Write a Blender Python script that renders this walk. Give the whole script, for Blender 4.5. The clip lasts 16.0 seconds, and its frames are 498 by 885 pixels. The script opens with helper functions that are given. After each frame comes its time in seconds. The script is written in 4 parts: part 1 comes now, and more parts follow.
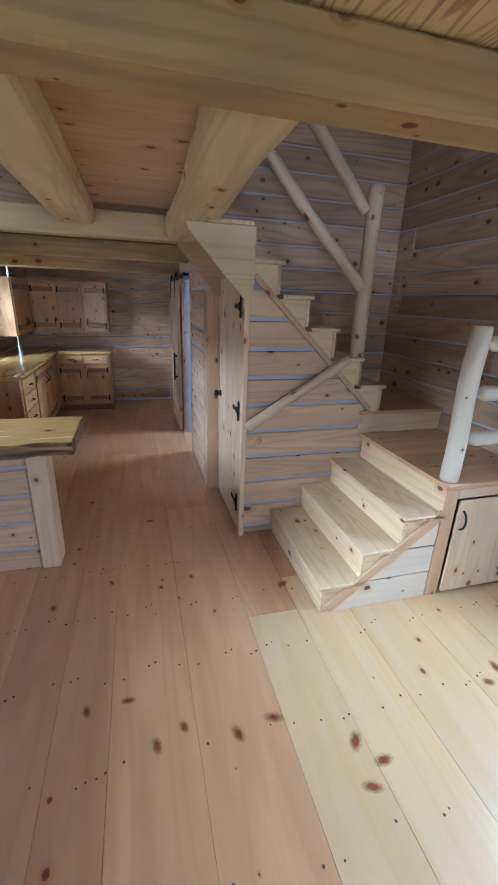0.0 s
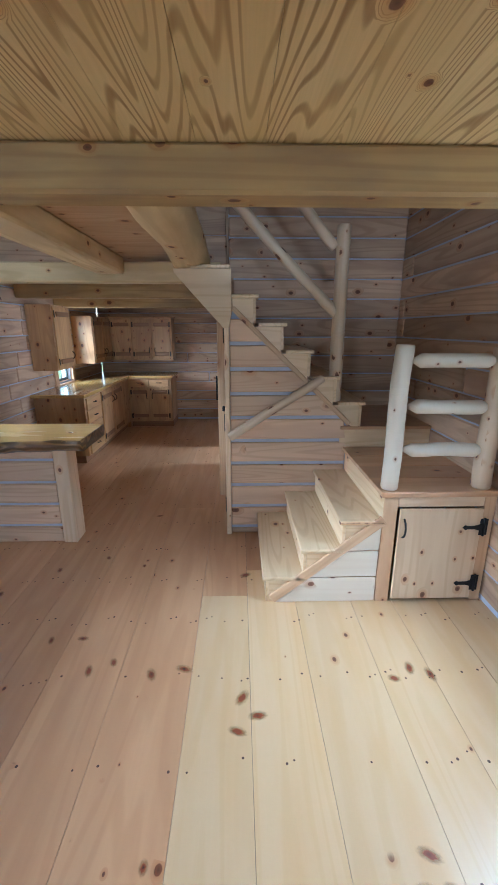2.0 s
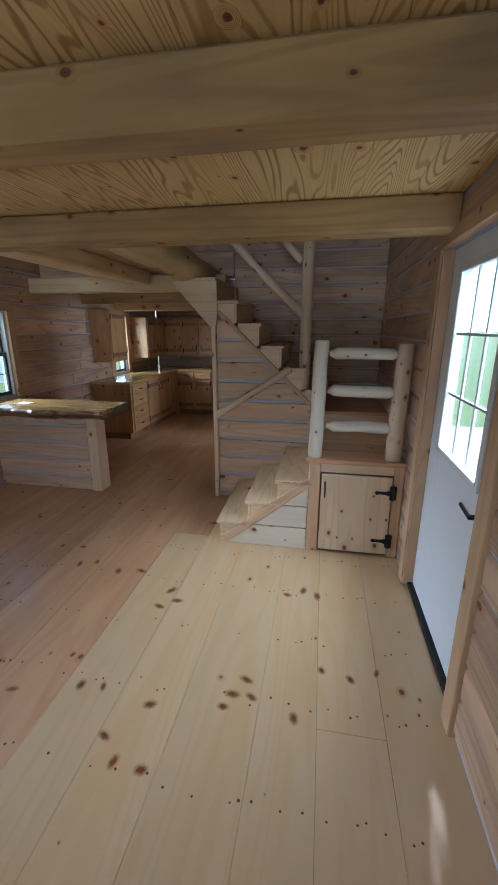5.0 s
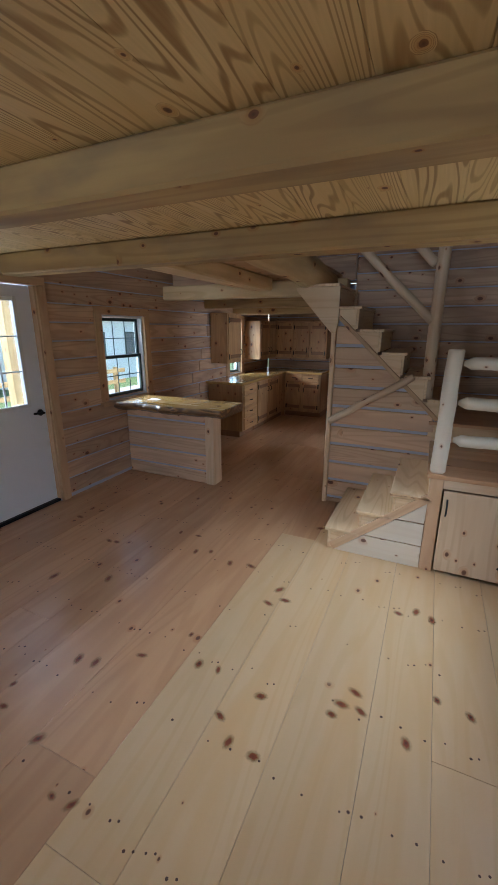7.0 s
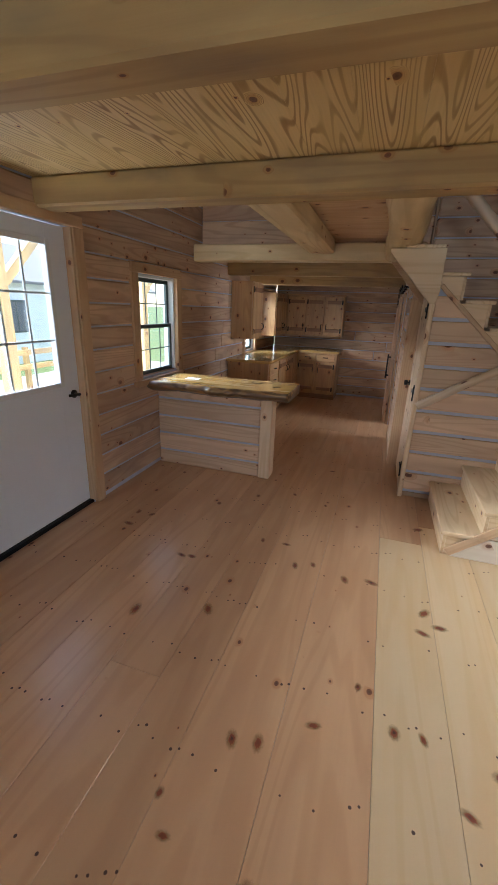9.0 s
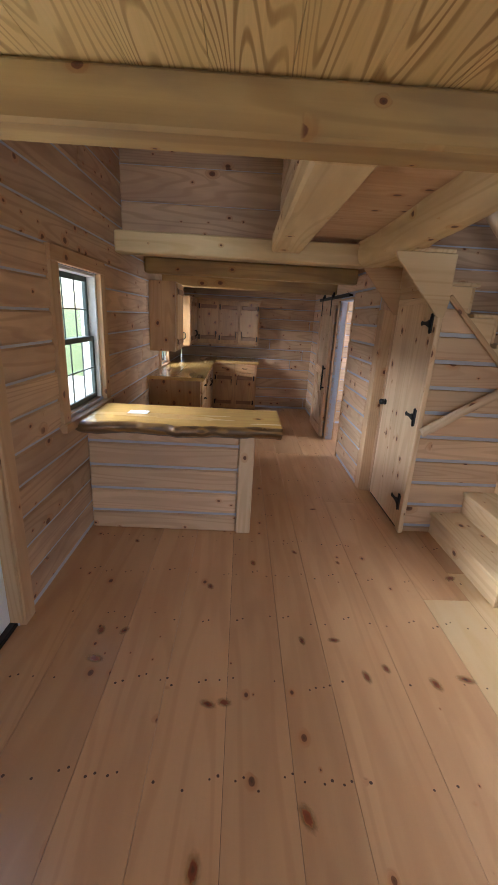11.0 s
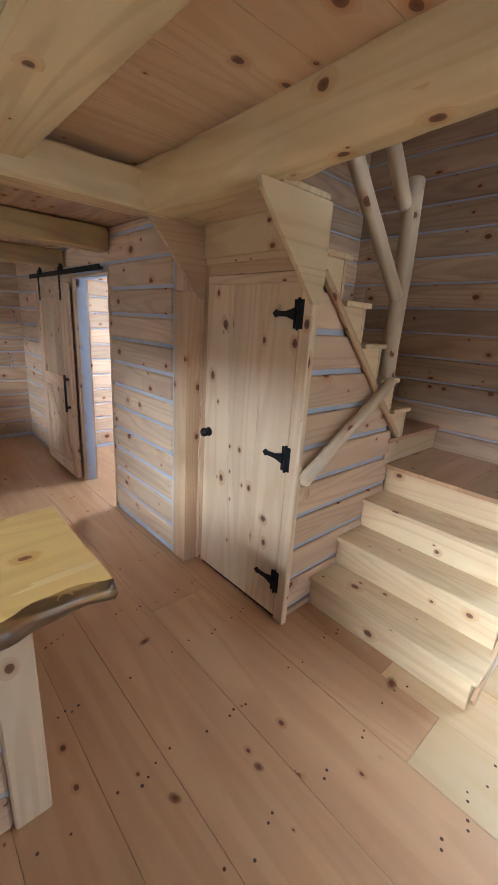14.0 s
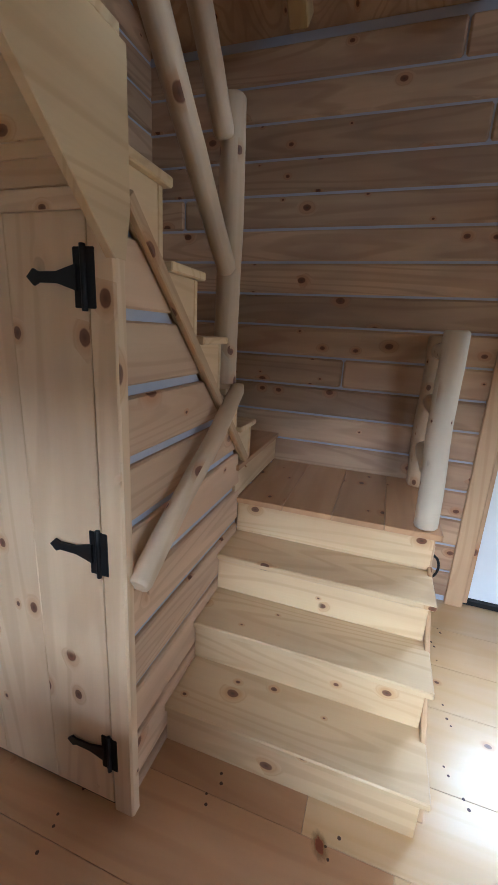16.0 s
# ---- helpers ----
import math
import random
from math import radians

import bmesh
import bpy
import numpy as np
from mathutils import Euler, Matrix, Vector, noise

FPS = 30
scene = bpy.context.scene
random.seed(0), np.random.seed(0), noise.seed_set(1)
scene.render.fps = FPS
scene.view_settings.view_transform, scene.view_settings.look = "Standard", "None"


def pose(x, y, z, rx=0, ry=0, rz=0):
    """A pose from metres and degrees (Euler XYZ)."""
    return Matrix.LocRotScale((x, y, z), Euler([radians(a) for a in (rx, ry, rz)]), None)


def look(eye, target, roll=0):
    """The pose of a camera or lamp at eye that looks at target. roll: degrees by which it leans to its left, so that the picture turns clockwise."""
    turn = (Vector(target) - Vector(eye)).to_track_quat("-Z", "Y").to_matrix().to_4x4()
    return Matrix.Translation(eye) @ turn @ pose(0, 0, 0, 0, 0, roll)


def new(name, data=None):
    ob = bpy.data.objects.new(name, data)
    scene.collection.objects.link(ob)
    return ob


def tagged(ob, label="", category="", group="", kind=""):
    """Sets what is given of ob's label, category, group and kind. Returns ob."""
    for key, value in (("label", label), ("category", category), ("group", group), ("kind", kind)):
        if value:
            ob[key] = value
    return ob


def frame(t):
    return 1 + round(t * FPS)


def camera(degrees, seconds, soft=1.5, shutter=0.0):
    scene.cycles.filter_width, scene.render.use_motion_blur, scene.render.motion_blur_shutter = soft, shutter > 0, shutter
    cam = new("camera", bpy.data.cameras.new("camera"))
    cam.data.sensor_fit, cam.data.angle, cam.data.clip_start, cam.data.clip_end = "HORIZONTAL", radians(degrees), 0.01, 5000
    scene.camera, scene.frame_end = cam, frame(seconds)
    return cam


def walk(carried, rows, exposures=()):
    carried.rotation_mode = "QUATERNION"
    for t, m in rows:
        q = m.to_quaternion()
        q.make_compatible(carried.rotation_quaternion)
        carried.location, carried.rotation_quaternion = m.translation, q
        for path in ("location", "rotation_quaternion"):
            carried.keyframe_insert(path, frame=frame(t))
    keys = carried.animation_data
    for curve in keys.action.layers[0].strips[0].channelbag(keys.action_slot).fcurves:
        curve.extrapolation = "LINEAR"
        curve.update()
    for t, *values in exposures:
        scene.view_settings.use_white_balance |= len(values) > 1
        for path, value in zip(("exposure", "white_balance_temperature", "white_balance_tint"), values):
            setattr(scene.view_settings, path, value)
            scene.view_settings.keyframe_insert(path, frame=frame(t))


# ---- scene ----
cam = camera(64.2, 16.0)
PATH = [
    (0, (-0.043, -0.059, 1.649), (0.469, 1.755, 0.981), 2.0),
    (0.5, (0.074, -0.188, 1.661), (0.484, 1.654, 0.998), 1.9),
    (1, (0.327, -0.262, 1.642), (0.566, 1.633, 1.047), 0.6),
    (1.5, (0.536, -0.372, 1.645), (0.679, 1.534, 1.057), 0.3),
    (2, (0.708, -0.572, 1.656), (0.754, 1.35, 1.105), -0.0),
    (2.5, (0.906, -0.714, 1.674), (0.877, 1.206, 1.114), 0.6),
    (3, (1.124, -0.87, 1.658), (0.995, 1.047, 1.104), 0.3),
    (3.2, (1.181, -0.917, 1.687), (1.039, 0.977, 1.062), 1.0),
    (5.3, (1.664, -1.24, 1.65), (1.286, 0.646, 1.102), 0.5),
    (5.5, (1.689, -1.218, 1.659), (1.279, 0.66, 1.107), 1.0),
    (6, (1.691, -1.203, 1.682), (1.107, 0.632, 1.141), 0.3),
    (6.5, (1.642, -1.225, 1.684), (0.972, 0.582, 1.147), 0.1),
    (7, (1.477, -1.306, 1.697), (0.678, 0.442, 1.146), 0.2),
    (7.5, (1.258, -1.391, 1.677), (0.476, 0.367, 1.131), 1.3),
    (8, (0.951, -1.331, 1.599), (0.183, 0.407, 0.975), 2.3),
    (8.2, (0.792, -1.314, 1.602), (0.057, 0.435, 0.97), 2.2),
    (10.3, (-0.35, -0.7, 1.546), (-0.667, 1.167, 0.9), 1.8),
    (10.5, (-0.471, -0.633, 1.562), (-0.734, 1.243, 0.919), 1.4),
    (11, (-0.725, -0.4, 1.599), (-0.667, 1.506, 0.995), 3.2),
    (11.5, (-0.853, -0.151, 1.585), (-0.567, 1.73, 0.966), 3.8),
    (12, (-0.914, 0.176, 1.577), (-0.446, 2.018, 0.954), 3.5),
    (12.5, (-0.941, 0.434, 1.573), (-0.262, 2.206, 0.945), 4.0),
    (13, (-0.965, 0.713, 1.583), (0.038, 2.337, 0.987), 5.6),
    (13.5, (-0.891, 0.984, 1.546), (0.309, 2.478, 0.973), 5.2),
    (14, (-0.795, 1.266, 1.569), (0.508, 2.67, 0.994), 3.6),
    (14.5, (-0.707, 1.514, 1.543), (0.849, 2.631, 0.971), 4.9),
    (15, (-0.621, 1.714, 1.552), (1.114, 2.543, 1.003), 6.2),
    (15.5, (-0.403, 1.802, 1.524), (1.403, 2.48, 0.995), 5.3),
    (16, (-0.165, 1.846, 1.525), (1.666, 2.448, 0.991), 3.2),
]
# stops, white balance and tint along the way
LIGHT = [(0.0, 2.4, 4900, 3), (1.5, 2.4, 4950, 3), (3.0, 2.3, 5100, 4), (5.5, 1.5, 5350, 6), (7.0, 1.55, 5600, 8), (8.0, 1.75, 5700, 9), (10.5, 2.0, 6350, 11),
         (11.0, 2.1, 6350, 12), (11.5, 2.35, 5900, 11), (12.5, 2.35, 5700, 7), (13.0, 2.3, 5700, 6), (14.5, 2.65, 5450, 3), (15.5, 2.25, 5400, 5), (16.0, 2.2, 5450, 6)]
walk(cam, [(t, look(eye, target, roll)) for t, eye, target, roll in PATH], LIGHT)

# ---------------------------------------------------------------- light
world = bpy.data.worlds.new("world")
scene.world = world
world.use_nodes = True
wn = world.node_tree
sky = wn.nodes.new("ShaderNodeTexSky")
sky.sky_type, sky.sun_disc = "NISHITA", False
sky.sun_elevation, sky.sun_rotation = radians(54), radians(8)
wn.nodes["Background"].inputs["Strength"].default_value = 0.15
wn.links.new(sky.outputs[0], wn.nodes["Background"].inputs["Color"])
sun_data = bpy.data.lights.new("sun", "SUN")
sun_data.energy, sun_data.angle, sun_data.color = 4.0, radians(6), (1.0, 0.95, 0.88)
sun = new("sun", sun_data)
sun.matrix_world = look((1.5, 10, 14), (0, 0, 0))


def window_light(eye, target, w, h, watts, color=(0.86, 0.93, 1.0)):
    """Sky light that comes in through an opening."""
    d = bpy.data.lights.new("sky_light", "AREA")
    d.shape, d.size, d.size_y, d.energy, d.color = "RECTANGLE", w, h, watts, color
    ob = new("sky_light", d)
    ob.matrix_world = look(eye, target)
    return ob


window_light((4.7, 0.8, 4.0), (2.2, 0.8, 1.2), 5.0, 3.0, 360)            # open sky beyond the right entrance door
window_light((-6.6, 1.8, 3.35), (-1.8, 1.8, 1.4), 6.0, 1.7, 820)         # open sky beyond the left door and window
window_light((-1.965, 5.25, 1.39), (2, 5.25, 0.6), 0.44, 0.8, 2.4)       # kitchen window
window_light((2.39, 4.75, 1.45), (-1, 4.55, 0.0), 0.6, 0.85, 15)         # window of the side room
window_light((-0.75, -3.06, 1.45), (-0.6, 0, 0.9), 0.7, 0.9, 6)          # front windows
window_light((1.15, -3.06, 1.45), (0.6, 0, 0.9), 0.7, 0.9, 5)
window_light((0.2, -3.06, 3.3), (0.2, 2, 2.2), 0.7, 0.85, 9)             # unseen gable opening, added to brighten loft and stairwell

# ---------------------------------------------------------------- materials
XL, XR, YF, YK = -1.8, 2.22, -2.9, 6.85


def mat_new(name):
    m = bpy.data.materials.new(name)
    m.use_nodes = True
    return m, m.node_tree, m.node_tree.nodes["Principled BSDF"]


def node(nt, kind, **inputs):
    n = nt.nodes.new(kind)
    for k, v in inputs.items():
        if hasattr(v, "is_output"):
            nt.links.new(v, n.inputs[k.replace("_", " ")])
        else:
            n.inputs[k.replace("_", " ")].default_value = v
    return n


def math_node(nt, op, a, b=0.0, clamp=False):
    n = nt.nodes.new("ShaderNodeMath")
    n.operation, n.use_clamp = op, clamp
    for i, v in enumerate((a, b)):
        if hasattr(v, "is_output"):
            nt.links.new(v, n.inputs[i])
        else:
            n.inputs[i].default_value = v
    return n.outputs[0]


def mix_color(nt, fac, a, b, blend="MIX"):
    n = nt.nodes.new("ShaderNodeMix")
    n.data_type, n.blend_type = "RGBA", blend
    for sock, v in ((n.inputs[0], fac), (n.inputs[6], a), (n.inputs[7], b)):
        if hasattr(v, "is_output"):
            nt.links.new(v, sock)
        else:
            sock.default_value = v if not isinstance(v, tuple) else (*v, 1) if len(v) == 3 else v
    return n.outputs[2]


def smooth(nt, x, lo, hi):
    n = nt.nodes.new("ShaderNodeMapRange")
    n.interpolation_type = "SMOOTHSTEP"
    nt.links.new(x, n.inputs[0])
    for i, v in ((1, lo), (2, hi)):
        if hasattr(v, "is_output"):
            nt.links.new(v, n.inputs[i])
        else:
            n.inputs[i].default_value = v
    return n.outputs[0]


def wood(name, base, late, grain=0.5, rough=0.5, coat=0.0, knots=0.45, cell=0.24, knot_size=0.085, vary=0.22, tint=(0.55, 0.3, 0.17), bump=0.15, rings=26.0, weather=0.0):
    """Pine whose grain runs along the object's own X: early and late wood, knots with a reddish rim, a shade of its own for each board."""
    base, late, tint = (tuple(c * 0.98 + 0.02 * (0.3 * k[0] + 0.55 * k[1] + 0.15 * k[2]) * w for c, w in zip(k, (0.95, 1.0, 1.15))) for k in (base, late, tint))
    m, nt, bsdf = mat_new(name)
    tc = nt.nodes.new("ShaderNodeTexCoord")
    info = nt.nodes.new("ShaderNodeObjectInfo")
    off = nt.nodes.new("ShaderNodeVectorMath")
    off.operation = "MULTIPLY"
    nt.links.new(info.outputs["Random"], off.inputs[0])
    off.inputs[1].default_value = (37.0, 53.0, 71.0)
    pos = nt.nodes.new("ShaderNodeVectorMath")
    nt.links.new(tc.outputs["Object"], pos.inputs[0])
    nt.links.new(off.outputs[0], pos.inputs[1])

    def scaled(x, y, z):
        s = nt.nodes.new("ShaderNodeVectorMath")
        s.operation = "MULTIPLY"
        nt.links.new(pos.outputs[0], s.inputs[0])
        s.inputs[1].default_value = (x, y, z)
        return s.outputs[0]

    # knots
    sep_n = node(nt, "ShaderNodeSeparateXYZ", Vector=tc.outputs["Normal"])
    sep_p = node(nt, "ShaderNodeSeparateXYZ", Vector=pos.outputs[0])
    flat_z = math_node(nt, "GREATER_THAN", math_node(nt, "ABSOLUTE", sep_n.outputs[2]), math_node(nt, "ABSOLUTE", sep_n.outputs[1]))
    across = math_node(nt, "ADD", math_node(nt, "MULTIPLY", sep_p.outputs[1], flat_z), math_node(nt, "MULTIPLY", sep_p.outputs[2], math_node(nt, "SUBTRACT", 1.0, flat_z)))
    row = node(nt, "ShaderNodeTexNoise", Vector=scaled(1.3, 0.15, 0.15), Scale=1.0, Detail=1.0)
    face_v = nt.nodes.new("ShaderNodeCombineXYZ")
    nt.links.new(math_node(nt, "DIVIDE", sep_p.outputs[0], cell / 0.72), face_v.inputs[0])
    nt.links.new(math_node(nt, "DIVIDE", across, cell), face_v.inputs[1])
    vor = node(nt, "ShaderNodeTexVoronoi", Vector=face_v.outputs[0], Scale=1.0)
    vor.voronoi_dimensions = "2D"
    wob = node(nt, "ShaderNodeTexNoise", Vector=scaled(30, 45, 45), Scale=1.0, Detail=2.0)
    dist = math_node(nt, "ADD", vor.outputs["Distance"], math_node(nt, "MULTIPLY", math_node(nt, "SUBTRACT", wob.outputs[0], 0.5), 0.05))
    sep = node(nt, "ShaderNodeSeparateColor", Color=vor.outputs["Color"])
    pick = math_node(nt, "ADD", sep.outputs[0], math_node(nt, "MULTIPLY", math_node(nt, "SUBTRACT", row.outputs[0], 0.5), 2.2))
    chosen = smooth(nt, pick, 1 - knots - 0.02, 1 - knots + 0.02)
    size = math_node(nt, "MULTIPLY", math_node(nt, "ADD", math_node(nt, "POWER", sep.outputs[1], 2.0), 0.3), knot_size)
    core = math_node(nt, "MULTIPLY", math_node(nt, "SUBTRACT", 1.0, smooth(nt, dist, math_node(nt, "MULTIPLY", size, 0.75), size)), chosen)
    heart = math_node(nt, "MULTIPLY", math_node(nt, "SUBTRACT", 1.0, smooth(nt, dist, 0.0, math_node(nt, "MULTIPLY", size, 0.7))), chosen)
    halo = math_node(nt, "MULTIPLY", math_node(nt, "SUBTRACT", 1.0, smooth(nt, dist, size, math_node(nt, "MULTIPLY", size, 2.6))), chosen)
    # growth rings, bent round the knots
    low = node(nt, "ShaderNodeTexNoise", Vector=scaled(0.38, 4.2, 4.2), Scale=1.0, Detail=1.5)
    bent = math_node(nt, "ADD", low.outputs[0], math_node(nt, "MULTIPLY", halo, 0.10))
    ring = math_node(nt, "SINE", math_node(nt, "MULTIPLY", bent, rings * 6.28))
    ring = smooth(nt, ring, 0.1, 1.0)
    fine = node(nt, "ShaderNodeTexNoise", Vector=scaled(2.5, 120, 120), Scale=1.0, Detail=3.0)
    mid = node(nt, "ShaderNodeTexNoise", Vector=scaled(1.1, 7, 7), Scale=1.0, Detail=3.0)
    g = math_node(nt, "MULTIPLY", math_node(nt, "ADD", math_node(nt, "MULTIPLY", ring, 0.7), math_node(nt, "MULTIPLY", fine.outputs[0], 0.4)), grain, True)
    col = mix_color(nt, g, base, late)
    col = mix_color(nt, math_node(nt, "MULTIPLY", smooth(nt, mid.outputs[0], 0.38, 0.68), 0.6), col, tint)
    if weather:
        blot = node(nt, "ShaderNodeTexNoise", Vector=scaled(1.6, 5, 5), Scale=1.0, Detail=4.0)
        col = mix_color(nt, math_node(nt, "MULTIPLY", smooth(nt, blot.outputs[0], 0.45, 0.75), weather), col, (0.16, 0.12, 0.10))
    shade = math_node(nt, "ADD", math_node(nt, "MULTIPLY", info.outputs["Random"], vary), 1 - vary * 0.6)
    comb = nt.nodes.new("ShaderNodeCombineColor")
    for i, k in enumerate((1.0, 1.0, 1.0)):
        nt.links.new(shade, comb.inputs[i])
    col = mix_color(nt, 1.0, col, comb.outputs[0], "MULTIPLY")
    col = mix_color(nt, math_node(nt, "MULTIPLY", halo, 0.55), col, tuple(0.75 * a * b for a, b in zip(base, (0.95, 0.62, 0.42))))
    col = mix_color(nt, math_node(nt, "MULTIPLY", core, 0.9), col, (0.14, 0.045, 0.02))
    col = mix_color(nt, math_node(nt, "MULTIPLY", heart, 0.6), col, (0.06, 0.025, 0.015))
    nt.links.new(col, bsdf.inputs["Base Color"])
    rg = math_node(nt, "ADD", math_node(nt, "MULTIPLY", mid.outputs[0], 0.2), rough - 0.1)
    nt.links.new(rg, bsdf.inputs["Roughness"])
    bsdf.inputs["Coat Weight"].default_value = coat
    bsdf.inputs["Coat Roughness"].default_value = 0.18
    hgt = math_node(nt, "SUBTRACT", math_node(nt, "ADD", math_node(nt, "MULTIPLY", fine.outputs[0], 0.4), math_node(nt, "MULTIPLY", mid.outputs[0], 0.9)), math_node(nt, "MULTIPLY", core, 0.3))
    bm = node(nt, "ShaderNodeBump", Height=hgt, Strength=bump, Distance=0.004)
    nt.links.new(bm.outputs[0], bsdf.inputs["Normal"])
    return m


def plain(name, color, rough=0.5, metal=0.0, spots=0.15, scale=18.0, bump=0.1, coat=0.0):
    """A painted, metal or mineral surface with faint unevenness at two scales."""
    m, nt, bsdf = mat_new(name)
    tc = nt.nodes.new("ShaderNodeTexCoord")
    a = node(nt, "ShaderNodeTexNoise", Vector=tc.outputs["Object"], Scale=scale, Detail=4.0)
    b = node(nt, "ShaderNodeTexNoise", Vector=tc.outputs["Object"], Scale=scale / 9, Detail=2.0)
    f = math_node(nt, "MULTIPLY", math_node(nt, "ADD", math_node(nt, "MULTIPLY", a.outputs[0], 0.5), math_node(nt, "MULTIPLY", b.outputs[0], 0.5)), 2 * spots)
    nt.links.new(mix_color(nt, f, color, tuple(c * 0.55 for c in color)), bsdf.inputs["Base Color"])
    nt.links.new(math_node(nt, "ADD", math_node(nt, "MULTIPLY", a.outputs[0], 0.2), rough - 0.1), bsdf.inputs["Roughness"])
    bsdf.inputs["Metallic"].default_value = metal
    bsdf.inputs["Coat Weight"].default_value = coat
    bp = node(nt, "ShaderNodeBump", Height=a.outputs[0], Strength=bump, Distance=0.003)
    nt.links.new(bp.outputs[0], bsdf.inputs["Normal"])
    return m


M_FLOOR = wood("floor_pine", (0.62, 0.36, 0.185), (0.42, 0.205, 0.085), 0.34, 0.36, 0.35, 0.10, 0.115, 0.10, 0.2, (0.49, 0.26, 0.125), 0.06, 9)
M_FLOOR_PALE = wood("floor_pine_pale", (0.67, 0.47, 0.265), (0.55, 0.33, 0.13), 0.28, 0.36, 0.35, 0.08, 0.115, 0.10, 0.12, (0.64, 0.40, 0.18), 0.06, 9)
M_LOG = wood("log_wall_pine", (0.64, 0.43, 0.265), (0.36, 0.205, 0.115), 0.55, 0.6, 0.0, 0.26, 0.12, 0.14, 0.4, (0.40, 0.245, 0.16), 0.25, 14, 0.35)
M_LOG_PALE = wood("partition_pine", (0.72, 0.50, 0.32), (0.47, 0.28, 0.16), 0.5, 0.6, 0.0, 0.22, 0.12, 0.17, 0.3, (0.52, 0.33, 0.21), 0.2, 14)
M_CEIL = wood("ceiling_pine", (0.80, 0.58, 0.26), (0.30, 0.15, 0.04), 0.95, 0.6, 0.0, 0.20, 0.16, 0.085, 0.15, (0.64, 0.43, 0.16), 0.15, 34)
M_BEAM = wood("beam_pine", (0.54, 0.36, 0.14), (0.30, 0.165, 0.055), 0.5, 0.7, 0.0, 0.24, 0.16, 0.13, 0.1, (0.33, 0.19, 0.075), 0.4, 8, 0.5)
M_BEAM_PALE = wood("bridge_beam_pine", (0.74, 0.565, 0.31), (0.52, 0.34, 0.15), 0.55, 0.6, 0.0, 0.26, 0.16, 0.10, 0.08, (0.52, 0.35, 0.17), 0.4, 8, 0.2)
M_STAIR = wood("stair_pine", (0.76, 0.57, 0.34), (0.54, 0.335, 0.16), 0.5, 0.45, 0.1, 0.19, 0.12, 0.12, 0.14, (0.62, 0.41, 0.22), 0.1, 14)
M_BOARD = wood("board_pine", (0.76, 0.57, 0.37), (0.54, 0.34, 0.18), 0.45, 0.55, 0.0, 0.22, 0.11, 0.16, 0.14, (0.62, 0.42, 0.25), 0.1, 10)
M_TRIM = wood("trim_pine", (0.60, 0.40, 0.23), (0.44, 0.25, 0.12), 0.45, 0.55, 0.0, 0.20, 0.11, 0.15, 0.16, (0.48, 0.28, 0.15), 0.1, 14)
M_CAB = wood("cabinet_pine", (0.58, 0.34, 0.15), (0.40, 0.20, 0.07), 0.5, 0.4, 0.2, 0.25, 0.11, 0.16, 0.2, (0.36, 0.19, 0.09), 0.1, 12)
M_CAB_DARK = wood("batten_pine", (0.30, 0.15, 0.07), (0.2, 0.09, 0.04), 0.4, 0.45, 0.1, 0.2, 0.2, 0.07, 0.1, (0.22, 0.10, 0.05), 0.1, 12)
M_PEELED = wood("peeled_log", (0.66, 0.51, 0.35), (0.5, 0.34, 0.2), 0.4, 0.55, 0.0, 0.40, 0.10, 0.16, 0.08, (0.48, 0.32, 0.19), 0.45, 8, 0.2)
# lit copy of the peeled log: whitish daylight put into the base colour
M_PEELED_LIT = wood("peeled_log_lit", (0.70, 0.61, 0.48), (0.58, 0.46, 0.33), 0.35, 0.55, 0.0, 0.34, 0.10, 0.14, 0.04, (0.70, 0.58, 0.44), 0.45, 8)
M_SLAB = wood("bar_slab_pine", (0.60, 0.37, 0.11), (0.42, 0.24, 0.07), 0.5, 0.25, 0.8, 0.4, 0.3, 0.1, 0.0, (0.50, 0.31, 0.11), 0.05, 9)
M_BARK = wood("live_edge_bark", (0.06, 0.028, 0.012), (0.40, 0.21, 0.06), 0.8, 0.35, 0.5, 0.4, 0.18, 0.12, 0.0, (0.16, 0.08, 0.04), 0.8, 10)
# bluish sky light that the bevelled joints catch is put into this colour
M_SKY_GROOVE = plain("groove_sky_sheen", (0.50, 0.53, 0.64), 0.7, 0, 0.2)
M_DOORWHITE = plain("white_door_paint", (0.74, 0.77, 0.82), 0.35, 0, 0.06, 9)
M_BLACK = plain("black_iron", (0.02, 0.02, 0.022), 0.5, 0.6, 0.2, 60)
M_SASH = plain("dark_green_sash", (0.045, 0.065, 0.06), 0.4, 0, 0.1)
M_WHITE = plain("white_vinyl", (0.7, 0.72, 0.74), 0.4, 0, 0.08)
M_DARK = plain("dark_gap", (0.03, 0.025, 0.02), 0.9, 0, 0.2)
M_PAPER = plain("paper", (0.82, 0.84, 0.87), 0.6, 0, 0.05)
M_NAIL = plain("nail_head", (0.10, 0.05, 0.035), 0.7, 0.0, 0.2)
M_GRASS = plain("grass_ground", (0.10, 0.15, 0.04), 0.9, 0, 0.5, 3, 0.6)
M_GRAVEL = plain("gravel_yard", (0.40, 0.38, 0.35), 0.9, 0, 0.3, 40, 0.6)
M_SIDING = plain("white_siding", (0.75, 0.76, 0.76), 0.6, 0, 0.08, 6)
M_ROOF = plain("grey_roofing", (0.16, 0.16, 0.17), 0.8, 0, 0.3, 20)
M_LEAF = plain("leaf_green", (0.07, 0.13, 0.03), 0.7, 0, 0.6, 4)
M_TRUNK = plain("tree_bark", (0.12, 0.09, 0.06), 0.9, 0, 0.4, 14, 0.8)

